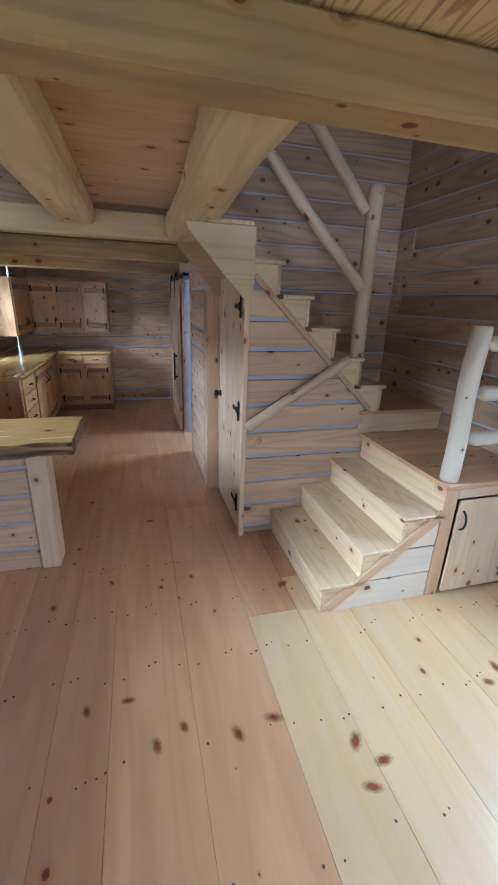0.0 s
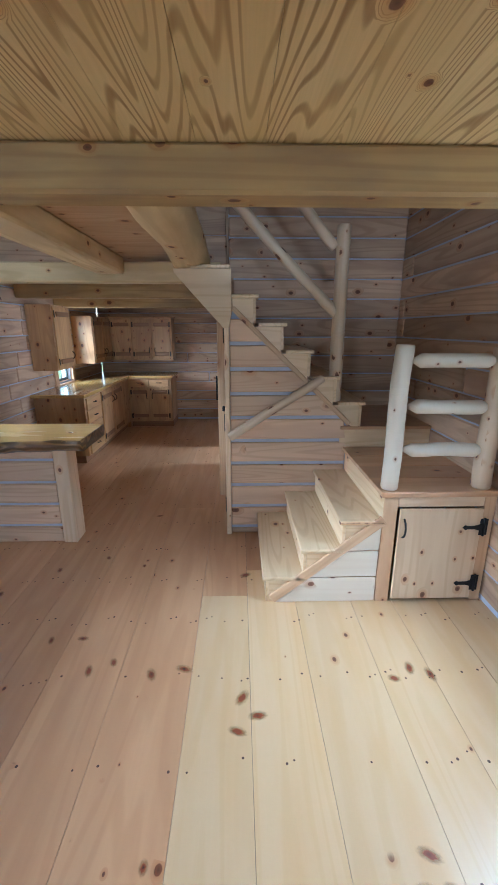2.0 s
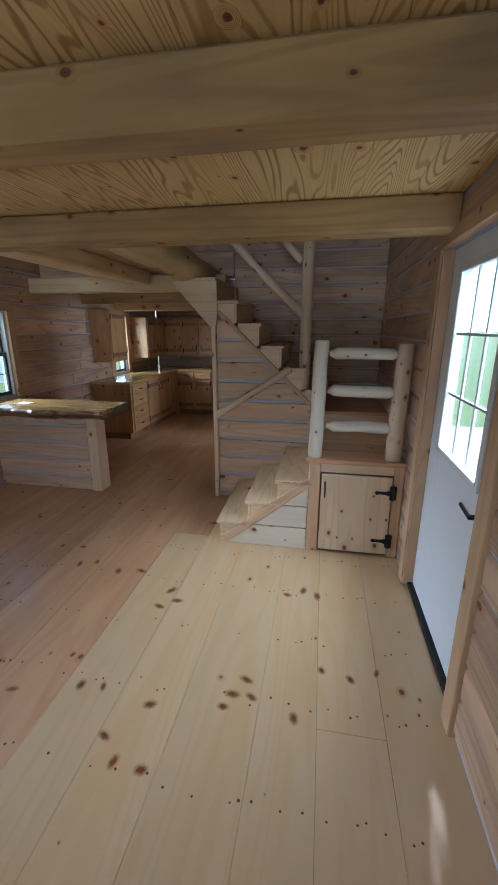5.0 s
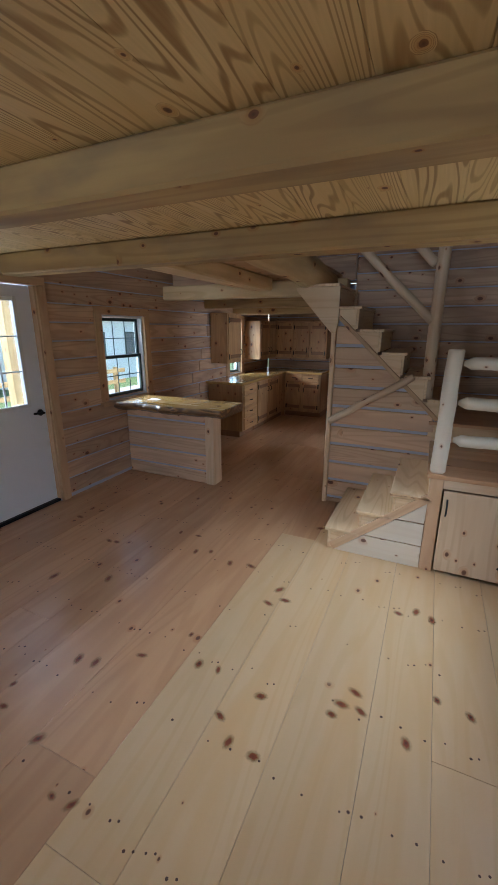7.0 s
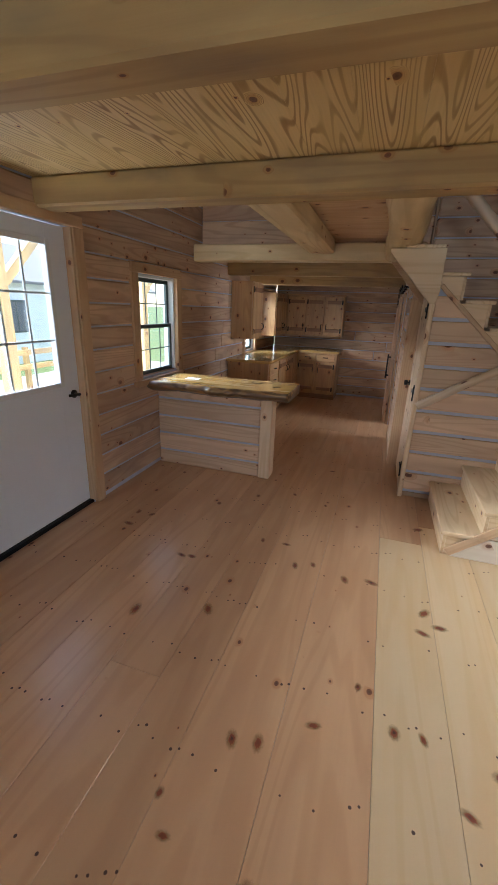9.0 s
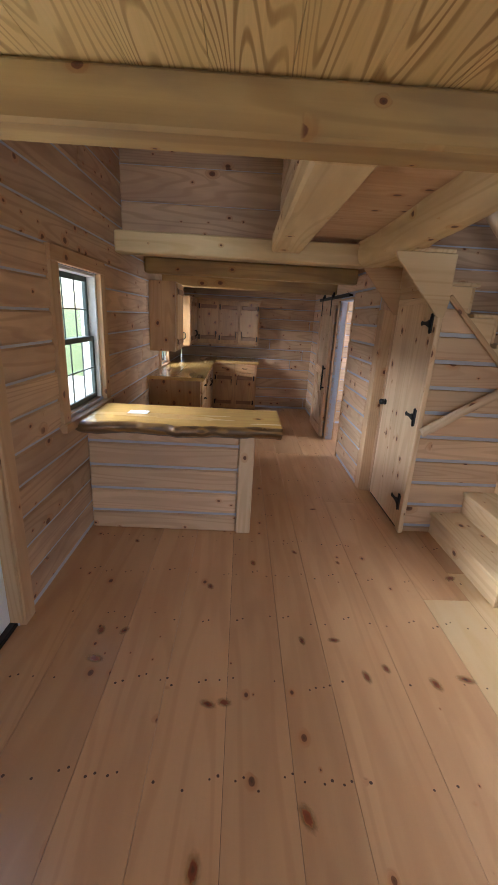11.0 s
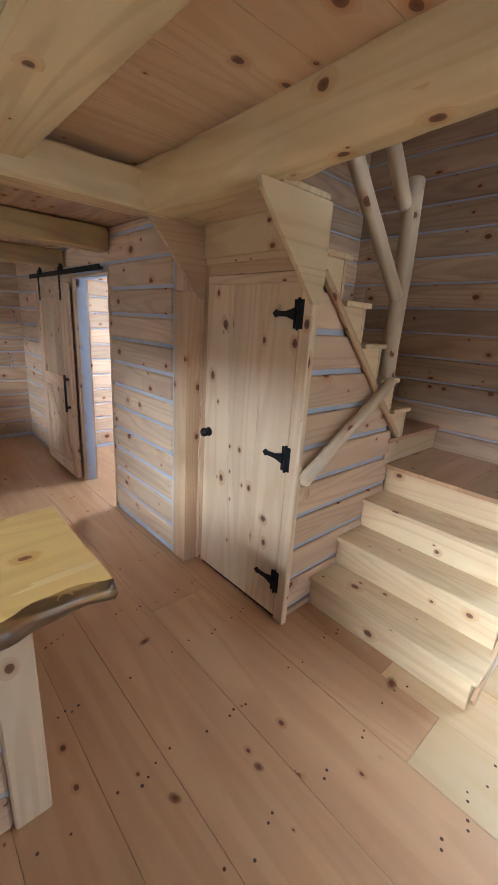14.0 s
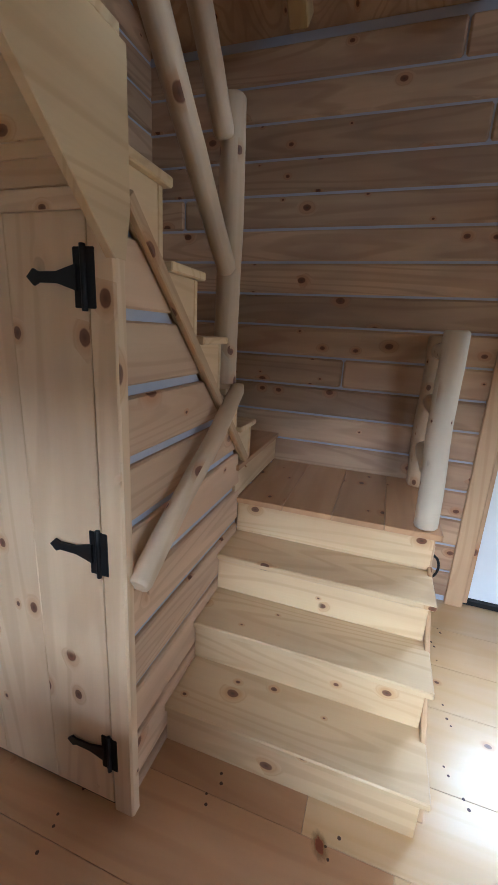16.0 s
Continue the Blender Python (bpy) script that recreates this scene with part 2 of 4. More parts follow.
M_GLASS, gnt, gb = mat_new("window_glass")
gnt.nodes.remove(gb)
g_clear = gnt.nodes.new("ShaderNodeBsdfTransparent")
g_clear.inputs[0].default_value = (0.94, 0.97, 0.96, 1)
g_gloss = gnt.nodes.new("ShaderNodeBsdfGlossy")
g_gloss.inputs["Roughness"].default_value = 0.02
g_mix = gnt.nodes.new("ShaderNodeMixShader")
g_mix.inputs[0].default_value = 0.05
gnt.links.new(g_clear.outputs[0], g_mix.inputs[1])
gnt.links.new(g_gloss.outputs[0], g_mix.inputs[2])
gnt.links.new(g_mix.outputs[0], gnt.nodes["Material Output"].inputs[0])

# ---------------------------------------------------------------- building blocks
PLACE = {}
CACHE = {}
AXES = {"x": Matrix(((1, 0, 0), (0, 1, 0), (0, 0, 1))), "y": Matrix(((0, 0, 1), (1, 0, 0), (0, 1, 0))), "z": Matrix(((0, 1, 0), (0, 0, 1), (1, 0, 0)))}


def thing(name, label, category, loc=(0, 0, 0), group="", kind=""):
    ob = new(name)
    ob.empty_display_size = 0.1
    ob.location = loc
    PLACE[ob] = Matrix.Translation(loc)
    return tagged(ob, label, category, group, kind)


def attach(ob, parent, m):
    PLACE[ob] = m
    if parent is not None:
        ob.parent = parent
        ob.matrix_parent_inverse = PLACE[parent].inverted()
    ob.matrix_basis = m
    return ob


def part(name, bm, material, parent, label="", m=None, flat=True):
    """Links a bmesh as one mesh object under a thing or a part."""
    me = bpy.data.meshes.new(name)
    bmesh.ops.recalc_face_normals(bm, faces=bm.faces)
    bm.to_mesh(me)
    bm.free()
    me.materials.append(material)
    if not flat:
        for p in me.polygons:
            p.use_smooth = True
    ob = new(name, me)
    if label:
        tagged(ob, label)
    return attach(ob, parent, m or Matrix())


def bar_mesh(l, w, t, c, material):
    """A board along X with its long edges and ends chamfered."""
    key = (round(l, 3), round(w, 3), round(t, 3), round(c, 4), material.name)
    if key in CACHE:
        return CACHE[key]
    c = min(c, w * 0.45, t * 0.45, l * 0.3)
    vs, fs = [], []
    rings = ((-l / 2, c), (-l / 2 + c, 0), (l / 2 - c, 0), (l / 2, c))
    for x, s in rings:
        a, b = w / 2 - s, t / 2 - s
        k = 0.001 if s else c
        vs += [(x, -a + k, -b), (x, a - k, -b), (x, a, -b + k), (x, a, b - k), (x, a - k, b), (x, -a + k, b), (x, -a, b - k), (x, -a, -b + k)]
    for r in range(3):
        for i in range(8):
            fs.append((r * 8 + i, r * 8 + (i + 1) % 8, r * 8 + 8 + (i + 1) % 8, r * 8 + 8 + i))
    fs += [tuple(range(7, -1, -1)), tuple(range(24, 32))]
    me = bpy.data.meshes.new("board")
    me.from_pydata(vs, [], fs)
    me.materials.append(material)
    CACHE[key] = me
    return me


def board(name, parent, material, xs, ys, zs, axis="x", c=0.004, label=""):
    """A chamfered board that fills the ranges, with its grain along the axis."""
    size = (xs[1] - xs[0], ys[1] - ys[0], zs[1] - zs[0])
    rot = AXES[axis]
    order = {"x": (0, 1, 2), "y": (1, 2, 0), "z": (2, 0, 1)}[axis]
    me = bar_mesh(size[order[0]], size[order[1]], size[order[2]], c, material)
    ob = new(name, me)
    if label:
        tagged(ob, label)
    return attach(ob, parent, Matrix.Translation(((xs[0] + xs[1]) / 2, (ys[0] + ys[1]) / 2, (zs[0] + zs[1]) / 2)) @ rot.to_4x4())


def stick(name, parent, material, p0, p1, w, t, side=(0, 1, 0), c=0.004, label=""):
    """A slanting board from p0 to p1; its thickness t lies along side."""
    p0, p1 = Vector(p0), Vector(p1)
    x = (p1 - p0).normalized()
    z = (Vector(side) - x * x.dot(Vector(side))).normalized()
    y = z.cross(x)
    m = Matrix((x, y, z)).transposed().to_4x4()
    m.translation = (p0 + p1) / 2
    ob = new(name, bar_mesh((p1 - p0).length, w, t, c, material))
    if label:
        tagged(ob, label)
    return attach(ob, parent, m)


def plate(name, parent, material, pts, axis, lo, hi, c=0.003, label=""):
    """A flat board of any outline: pts lie in the plane across the axis, from lo to hi along it."""
    bm = bmesh.new()
    mid = Vector((sum(p[0] for p in pts) / len(pts), sum(p[1] for p in pts) / len(pts)))
    put = {"x": lambda u, v, w: (w, u, v), "y": lambda u, v, w: (u, w, v), "z": lambda u, v, w: (u, v, w)}[axis]
    ctr = Vector(put(mid.x, mid.y, (lo + hi) / 2))
    vs = [[bm.verts.new(Vector(put(u, v, w)) - ctr) for u, v in pts] for w in (lo, hi)]
    bm.faces.new(vs[0])
    bm.faces.new(vs[1][::-1])
    n = len(pts)
    for i in range(n):
        bm.faces.new((vs[0][i], vs[0][(i + 1) % n], vs[1][(i + 1) % n], vs[1][i]))
    if c:
        bmesh.ops.bevel(bm, geom=bm.edges[:], offset=c, segments=1, affect="EDGES")
    return part(name, bm, material, parent, label, Matrix.Translation(ctr))


def pole(name, parent, material, p0, p1, r0, r1, seed=0, ends=0.3, sides=14, segs=12, label="", flat_under=0.0):
    """A peeled log: uneven, slightly crooked, with eased ends; ends over 1 come to a point."""
    p0, p1 = Vector(p0), Vector(p1)
    length = (p1 - p0).length
    x = (p1 - p0).normalized()
    up = Vector((0, 0, 1)) if abs(x.z) < 0.8 else Vector((0, 1, 0))
    y = up.cross(x).normalized()
    m = Matrix((x, y, x.cross(y))).transposed().to_4x4()
    m.translation = (p0 + p1) / 2
    vs, fs = [], []
    stations = [-0.5, -0.5 + ends * r0 / length] + [-0.5 + (i + 1) / (segs + 1) for i in range(segs)] + [0.5 - ends * r1 / length, 0.5]
    stations.sort()
    for k, s in enumerate(stations):
        r = r0 + (r1 - r0) * (s + 0.5)
        if k in (0, len(stations) - 1):
            r *= 0.35 if ends > 1 else 0.86
        bend = Vector((0, noise.noise((s * 2, seed, 1.3)), noise.noise((s * 2, seed, 7.7)))) * r * 0.25
        for i in range(sides):
            a = 2 * math.pi * i / sides
            rr = r * (1 + 0.07 * noise.noise((s * length * 5, math.cos(a) + seed, math.sin(a))) + 0.03 * noise.noise((s * length * 17, 2 * math.cos(a) - seed, 2 * math.sin(a))))
            q = Vector((s * length, rr * math.cos(a), rr * math.sin(a))) + bend
            if flat_under and q.z < -flat_under * r:
                q.z = -flat_under * r + (q.z + flat_under * r) * 0.12
            vs.append(q)
    n = len(stations)
    for k in range(n - 1):
        for i in range(sides):
            fs.append((k * sides + i, k * sides + (i + 1) % sides, (k + 1) * sides + (i + 1) % sides, (k + 1) * sides + i))
    fs += [tuple(range(sides - 1, -1, -1)), tuple(range((n - 1) * sides, n * sides))]
    me = bpy.data.meshes.new(name)
    me.from_pydata(vs, [], fs)
    me.materials.append(material)
    for p in me.polygons:
        p.use_smooth = len(p.vertices) == 4
    ob = new(name, me)
    if label:
        tagged(ob, label)
    return attach(ob, parent, m)


def boxes(name, parent, material, ranges, label=""):
    """Several plain blocks of one part in one mesh."""
    bm = bmesh.new()
    for xs, ys, zs in ranges:
        v = [bm.verts.new((x, y, z)) for x in xs for y in ys for z in zs]
        for f in ((0, 1, 3, 2), (4, 6, 7, 5), (0, 4, 5, 1), (2, 3, 7, 6), (0, 2, 6, 4), (1, 5, 7, 3)):
            bm.faces.new([v[i] for i in f])
    return part(name, bm, material, parent, label)


def disc(name, parent, material, centre, axis, r, depth, sides=16, r2=None, label=""):
    bm = bmesh.new()
    bmesh.ops.create_cone(bm, cap_ends=True, segments=sides, radius1=r, radius2=r if r2 is None else r2, depth=depth)
    bmesh.ops.bevel(bm, geom=[e for e in bm.edges if len(e.link_faces) == 2 and e.calc_face_angle() > 1], offset=min(r, depth) * 0.2, segments=2, affect="EDGES")
    rot = Vector((0, 0, 1)).rotation_difference(Vector(axis)).to_matrix().to_4x4()
    return part(name, bm, material, parent, label, Matrix.Translation(centre) @ rot, False)


def cut(lo, hi, gaps):
    """What is left of the stretch lo..hi without the gaps."""
    out, at = [], lo
    for a, b in sorted(gaps):
        if a > at:
            out.append((at, min(a, hi)))
        at = max(at, b)
    if at < hi:
        out.append((at, hi))
    return [(a, b) for a, b in out if b - a > 0.02]


def log_wall(name, label, axis, face, into, lo, hi, z0, z1, material=None, course=0.172, phase=0.03, openings=(), thick=0.15, joints=True, seed=1, gap=0.006):
    """A wall of flat-faced logs. axis: the way it runs; face: where its faces lie; into: +1 or -1, the way the body lies behind them.
    openings: (lo, hi, z0, z1)."""
    material = material or M_LOG
    wall = thing(name, label, "wall", kind="structure")
    rnd = random.Random(seed)

    def ranges(a, b, d0, d1, c0, c1):
        d = sorted((face + into * d0, face + into * d1))
        return ((a, b), d, (c0, c1)) if axis == "x" else (d, (a, b), (c0, c1))

    body = []
    cuts = sorted({lo, hi, *[o[0] for o in openings], *[o[1] for o in openings]})
    for a, b in zip(cuts, cuts[1:]):
        gaps = [(o[2], o[3]) for o in openings if o[0] < (a + b) / 2 < o[1]]
        for c, d in cut(z0, z1, gaps):
            body.append(ranges(a, b, 0.013, thick, c, d))
    # the core shows in the grooves, its colour carrying their sky reflection
    boxes("wall_core", wall, M_SKY_GROOVE, body)
    k0 = math.floor((z0 - phase) / course)
    for k in range(k0, math.ceil((z1 - phase) / course) + 1):
        c, d = max(z0, phase + k * course) + gap, min(z1, phase + (k + 1) * course) - gap
        if d - c < 0.03:
            continue
        gaps = [(o[0], o[1]) for o in openings if o[2] + 0.01 < (c + d) / 2 < o[3] - 0.01 or (o[2] < d - 0.03 and o[3] > c + 0.03)]
        for a, b in cut(lo, hi, gaps):
            ends = [a, b]
            if joints and b - a > 2.2:
                ends.insert(1, a + (b - a) * rnd.uniform(0.25, 0.75))
            for e, f in zip(ends, ends[1:]):
                g0 = 0.004 if e != a else 0.0
                g1 = 0.004 if f != b else 0.0
                board("log", wall, material, *ranges(e + g0, f - g1, rnd.uniform(0.0, 0.003), 0.05, c, d), axis, 0.011)
    return wall

# ---------------------------------------------------------------- setting
D_R, D_L, WIN, KWIN = (0.26, 1.22), (0.34, 1.30), (2.05, 2.76), (5.0, 5.5)
log_wall("wall_left", "pine log wall with pale grooves between the courses", "y", XL, -1, YF, YK, 0, 3.0,
         openings=[(*D_L, 0, 2.06), (*WIN, 0.93, 1.83), (*KWIN, 0.93, 1.83)], seed=3)
log_wall("wall_right", "pine log wall with pale grooves beside the stairs", "y", XR, 1, YF, YK, 0, 2.99,
         openings=[(*D_R, 0, 2.06), (4.4, 5.1, 1.0, 1.9)], seed=4)
log_wall("wall_kitchen", "dim pine log wall behind the kitchen cabinets", "x", YK, 1, XL, XR, 0, 2.3, seed=5)
log_wall("wall_front", "pine log wall with two windows", "x", YF, -1, XL, XR, 0, 4.6,
         openings=[(-1.15, -0.35, 0.95, 1.9), (0.75, 1.55, 0.95, 1.9), (-0.2, 0.6, 2.85, 3.75)], seed=6)
log_wall("wall_stairwell", "pine log wall rising behind the stairs", "x", 3.33, 1, 0.62, XR, 0, 4.6, thick=0.1, seed=7)
log_wall("wall_partition", "pale pine log partition beside the closet door", "y", 0.50, 1, 3.395, YK, 0, 2.16, M_LOG_PALE,
         openings=[(4.28, 4.96, 0, 1.84)], thick=0.10, joints=False, seed=8, gap=0.0105)
log_wall("wall_loft_back", "wide pinkish pine boards above the header beam", "x", 3.40, 1, XL, 0.6, 2.213, 4.6, course=0.27, phase=2.2, openings=[(-0.38, -0.12, 2.48, 2.80)], thick=0.08, joints=False, seed=9, gap=0.002)
log_wall("wall_loft_side", "pine boards standing on the bridge beam", "y", -0.46, 1, 1.15, 3.39, 2.272, 4.4, M_LOG_PALE, openings=[(1.98, 2.26, 2.272, 2.335)], thick=0.08, joints=False, seed=10)
# the paler pine puts the side room's bright daylight into the wall colour
log_wall("wall_side_room", "log wall of the side room, its daylight put into a pale tone", "x", 5.9, 1, 0.62, XR, 0, 2.16, M_LOG_PALE, thick=0.08, seed=12)

floor = thing("floor", "wide knotty pine floorboards with rows of nails", "floor", kind="structure")
boxes("subfloor", floor, M_DARK, [((XL - 0.1, XR + 0.1), (YF - 0.1, YK + 0.1), (-0.12, -0.022))])

ceil = thing("ceiling", "knotty pine ceiling boards with bold yellow grain", "ceiling", kind="structure")


def board_ceiling(name, xs, ys, z, width, along, material):
    """Boards laid edge to edge, in one mesh whose X runs along the grain."""
    bm = bmesh.new()
    lo, hi = (xs, ys) if along == "y" else (ys, xs)
    n = max(1, round((lo[1] - lo[0]) / width))
    w = (lo[1] - lo[0]) / n
    half = (hi[1] - hi[0]) / 2
    for i in range(n):
        a, b = -(lo[1] - lo[0]) / 2 + i * w + 0.0008, -(lo[1] - lo[0]) / 2 + (i + 1) * w - 0.0008
        v = [bm.verts.new(p) for p in ((-half, a, 0), (half, a, 0), (half, b, 0), (-half, b, 0), (-half, a, 0.025), (half, a, 0.025), (half, b, 0.025), (-half, b, 0.025))]
        for f in ((0, 3, 2, 1), (4, 5, 6, 7), (0, 1, 5, 4), (1, 2, 6, 5), (2, 3, 7, 6), (3, 0, 4, 7)):
            bm.faces.new([v[k] for k in f])
    m = Matrix.Translation(((xs[0] + xs[1]) / 2, (ys[0] + ys[1]) / 2, z)) @ (Matrix() if along == "x" else pose(0, 0, 0, 0, 0, 90))
    return part(name, bm, material, ceil, "", m)


board_ceiling("ceiling_boards", (XL, XR), (YF, 1.16), 2.268, 0.24, "y", M_CEIL)
board_ceiling("bridge_boards", (-0.46, 0.45), (1.16, 3.40), 2.25, 0.24, "x", M_TRIM)
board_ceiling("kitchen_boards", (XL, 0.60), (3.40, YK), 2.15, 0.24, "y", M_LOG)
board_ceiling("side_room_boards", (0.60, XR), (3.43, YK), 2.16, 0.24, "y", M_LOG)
RIDGE = 4.5
roof = thing("roof", "dark pine roof boards over the loft", "roof", kind="structure")
for x0, x1 in ((XL - 0.2, 0.21), (XR + 0.2, 0.21)):
    z0 = 2.86
    plate("roof_boards", roof, M_LOG, [(x0, z0), (x1, RIDGE), (x1, RIDGE + 0.06), (x0, z0 + 0.06)], "y", YF - 0.2, YK + 0.2, 0)
    for i in range(9):
        y = -2.3 + i * 0.95
        if y < 3.3:
            stick("rafter", roof, M_BEAM, (x0 + 0.3 * (1 if x1 > x0 else -1), y, z0 + 0.1), (x1, y, RIDGE - 0.06), 0.14, 0.09, (0, 1, 0), 0.005)

BEAMS = "ceiling beams"


def beam(label, xs, ys, zs, axis, material=None, c=0.012):
    b = board("ceiling_beam", None, material or M_BEAM, xs, ys, zs, axis, c)
    return tagged(b, label, "beam", BEAMS)


for y in (1.0, -0.17, -1.34, -2.5):
    beam("rough-sawn pine beam with brown weathered sides", (XL, XR), (y, y + 0.165), (2.108, 2.266), "x")
beam("pale pine header beam under the loft wall", (XL, 0.56), (3.17, 3.33), (2.045, 2.212), "x", M_BEAM_PALE)
beam("brown pine kitchen ceiling beam", (XL, 0.49), (4.2, 4.35), (1.99, 2.145), "x")
beam("brown pine kitchen ceiling beam", (XL, 0.49), (5.15, 5.3), (1.93, 2.075), "x")
beam("broad pale beam carrying the bridge boards", (-0.52, -0.28), (1.165, 3.168), (2.11, 2.248), "y", M_BEAM_PALE, 0.016)
lb = pole("log_beam", None, M_BEAM_PALE, (0.335, 1.168, 2.232), (0.335, 3.30, 2.165), 0.138, 0.14, 5, 0.2, 20, 22, flat_under=0.85)
tagged(lb, "round hewn pale pine log beam by the stairwell", "beam")

# ---------------------------------------------------------------- doors and windows


def entrance_door(name, face, into, y0, y1, hinge_high):
    """A white panel door with a nine-light window, set in the log wall."""
    d = thing(name, "white half-glazed entrance door with pine casing", "door", (face, (y0 + y1) / 2, 0), kind="structure")
    f = lambda a, b: tuple(sorted((face + into * a, face + into * b)))
    g0, g1, h0, h1 = y0 + 0.19, y1 - 0.19, 1.02, 1.93
    zt = 2.05
    for ys, zs in (((y0, g0), (0.035, zt)), ((g1, y1), (0.035, zt)), ((g0, g1), (0.035, h0)), ((g0, g1), (h1, zt))):
        board("door_slab", d, M_DOORWHITE, f(0.05, 0.094), ys, zs, "z", 0.001)
    for ys, zs, ax in (((g0 - 0.025, g0 + 0.012), (h0 - 0.025, h1 + 0.025), "z"), ((g1 - 0.012, g1 + 0.025), (h0 - 0.025, h1 + 0.025), "z"),
                       ((g0 + 0.012, g1 - 0.012), (h0 - 0.025, h0 + 0.012), "y"), ((g0 + 0.012, g1 - 0.012), (h1 - 0.012, h1 + 0.025), "y")):
        board("glazing_bead", d, M_WHITE, f(0.036, 0.049), ys, zs, ax, 0.004)
    pane = boxes("pane", d, M_GLASS, [(f(0.070, 0.074), (g0 + 0.001, g1 - 0.001), (h0 + 0.001, h1 - 0.001))])
    pane.visible_shadow = False
    for i in (1, 2):
        y = g0 + (g1 - g0) * i / 3
        board("muntin", d, M_WHITE, f(0.056, 0.068), (y - 0.007, y + 0.007), (h0, h1), "z", 0.002)
        z = h0 + (h1 - h0) * i / 3
        board("muntin", d, M_WHITE, f(0.054, 0.066), (g0, g1), (z - 0.007, z + 0.007), "y", 0.002)
    for ys in ((y0 - 0.10, y0 - 0.003), (y1 + 0.003, y1 + 0.10)):
        board("casing", d, M_TRIM, f(-0.02, 0.03), ys, (0, zt + 0.005), "z", 0.004)
    board("casing", d, M_TRIM, f(-0.022, 0.03), (y0 - 0.10, y1 + 0.10), (zt + 0.006, 2.128), "y", 0.004)
    for ys in ((y0 - 0.001, y0 + 0.02), (y1 - 0.02, y1 + 0.001)):
        board("jamb", d, M_TRIM, f(-0.012, 0.049), ys, (0.033, zt), "z", 0.002)
    board("threshold", d, M_BLACK, f(0.02, 0.14), (y0, y1), (0.002, 0.032), "y", 0.004)
    hy = y0 + 0.08 if hinge_high else y1 - 0.08
    disc("handle_rose", d, M_BLACK, (face + into * 0.042, hy, 0.93), (1, 0, 0), 0.03, 0.018)
    disc("handle_neck", d, M_BLACK, (face + into * 0.018, hy, 0.93), (1, 0, 0), 0.011, 0.05)
    step = 1 if hinge_high else -1
    stick("lever", d, M_BLACK, (face - into * 0.008, hy - 0.012 * step, 0.93), (face - into * 0.008, hy + 0.11 * step, 0.94), 0.02, 0.014, (1, 0, 0), 0.005)
    hh = y1 + 0.004 if hinge_high else y0 - 0.004
    for z in (0.2, 1.0, 1.85):
        disc("hinge", d, M_BLACK, (face + into * 0.04, hh, z), (0, 0, 1), 0.008, 0.09)
    return d


entrance_door("door_1", XR, 1, D_R[0], D_R[1], True)
entrance_door("door_2", XL, -1, D_L[0], D_L[1], False)


def sash_window(name, axis, face, into, lo, hi, z0, z1, label, lights=3):
    w = thing(name, label, "window", kind="structure")
    f = lambda a, b: tuple(sorted((face + into * a, face + into * b)))

    def put(nm, m, d, along, zs, grain, c=0.003):
        a = (along, f(*d), zs) if axis == "x" else (f(*d), along, zs)
        return board(nm, w, m, *a, grain, c)

    for a in ((lo - 0.09, lo + 0.008), (hi - 0.008, hi + 0.09)):
        put("casing", M_TRIM, (-0.018, 0.03), a, (z0 - 0.02, z1 + 0.005), "z")
    put("casing", M_TRIM, (-0.02, 0.03), (lo - 0.09, hi + 0.09), (z1 + 0.006, z1 + 0.09), axis)
    put("window_sill", M_TRIM, (-0.035, 0.05), (lo - 0.10, hi + 0.10), (z0 - 0.075, z0 - 0.021), axis)
    for a in ((lo + 0.009, lo + 0.03), (hi - 0.03, hi - 0.009)):
        put("jamb", M_WHITE, (0.02, 0.14), a, (z0, z1), "z")
    put("jamb", M_WHITE, (0.02, 0.14), (lo + 0.031, hi - 0.031), (z1 - 0.02, z1), axis)
    put("jamb", M_TRIM, (0.02, 0.14), (lo + 0.031, hi - 0.031), (z0 - 0.02, z0 + 0.004), axis)
    zm = (z0 + z1) / 2
    for depth, (c, d) in ((0.05, (z0 + 0.005, zm + 0.018)), (0.078, (zm - 0.018, z1 - 0.021))):
        a, b = lo + 0.032, hi - 0.032
        sash = [((a, a + 0.032), (c, d), "z"), ((b - 0.032, b), (c, d), "z"), ((a + 0.033, b - 0.033), (c, c + 0.036), axis), ((a + 0.033, b - 0.033), (d - 0.036, d), axis)]
        for al, zs, gr in sash:
            put("sash", M_SASH, (depth, depth + 0.026), al, zs, gr)
        r = f(depth + 0.012, depth + 0.016)
        span = ((a + 0.03, b - 0.03), r, (c + 0.03, d - 0.03)) if axis == "x" else (r, (a + 0.03, b - 0.03), (c + 0.03, d - 0.03))
        pane = boxes("pane", w, M_GLASS, [span])
        pane.visible_shadow = False
        for i in range(1, lights):
            y = a + 0.03 + (b - a - 0.06) * i / lights
            put("muntin", M_SASH, (depth + 0.003, depth + 0.010), (y - 0.005, y + 0.005), (c + 0.036, d - 0.036), "z", 0.001)
        z = (c + d) / 2
        put("muntin", M_SASH, (depth + 0.0025, depth + 0.0095), (a + 0.032, b - 0.032), (z - 0.005, z + 0.005), axis, 0.001)
    return w


sash_window("window_1", "y", XL, -1, WIN[0], WIN[1], 0.93, 1.83, "dark-framed sash window with pine casing above the bar")
sash_window("window_2", "y", XL, -1, KWIN[0], KWIN[1], 0.93, 1.83, "dark-framed kitchen sash window between wall cabinets", 2)
sash_window("window_3", "x", YF, -1, -1.15, -0.35, 0.95, 1.9, "sash window in the front wall")
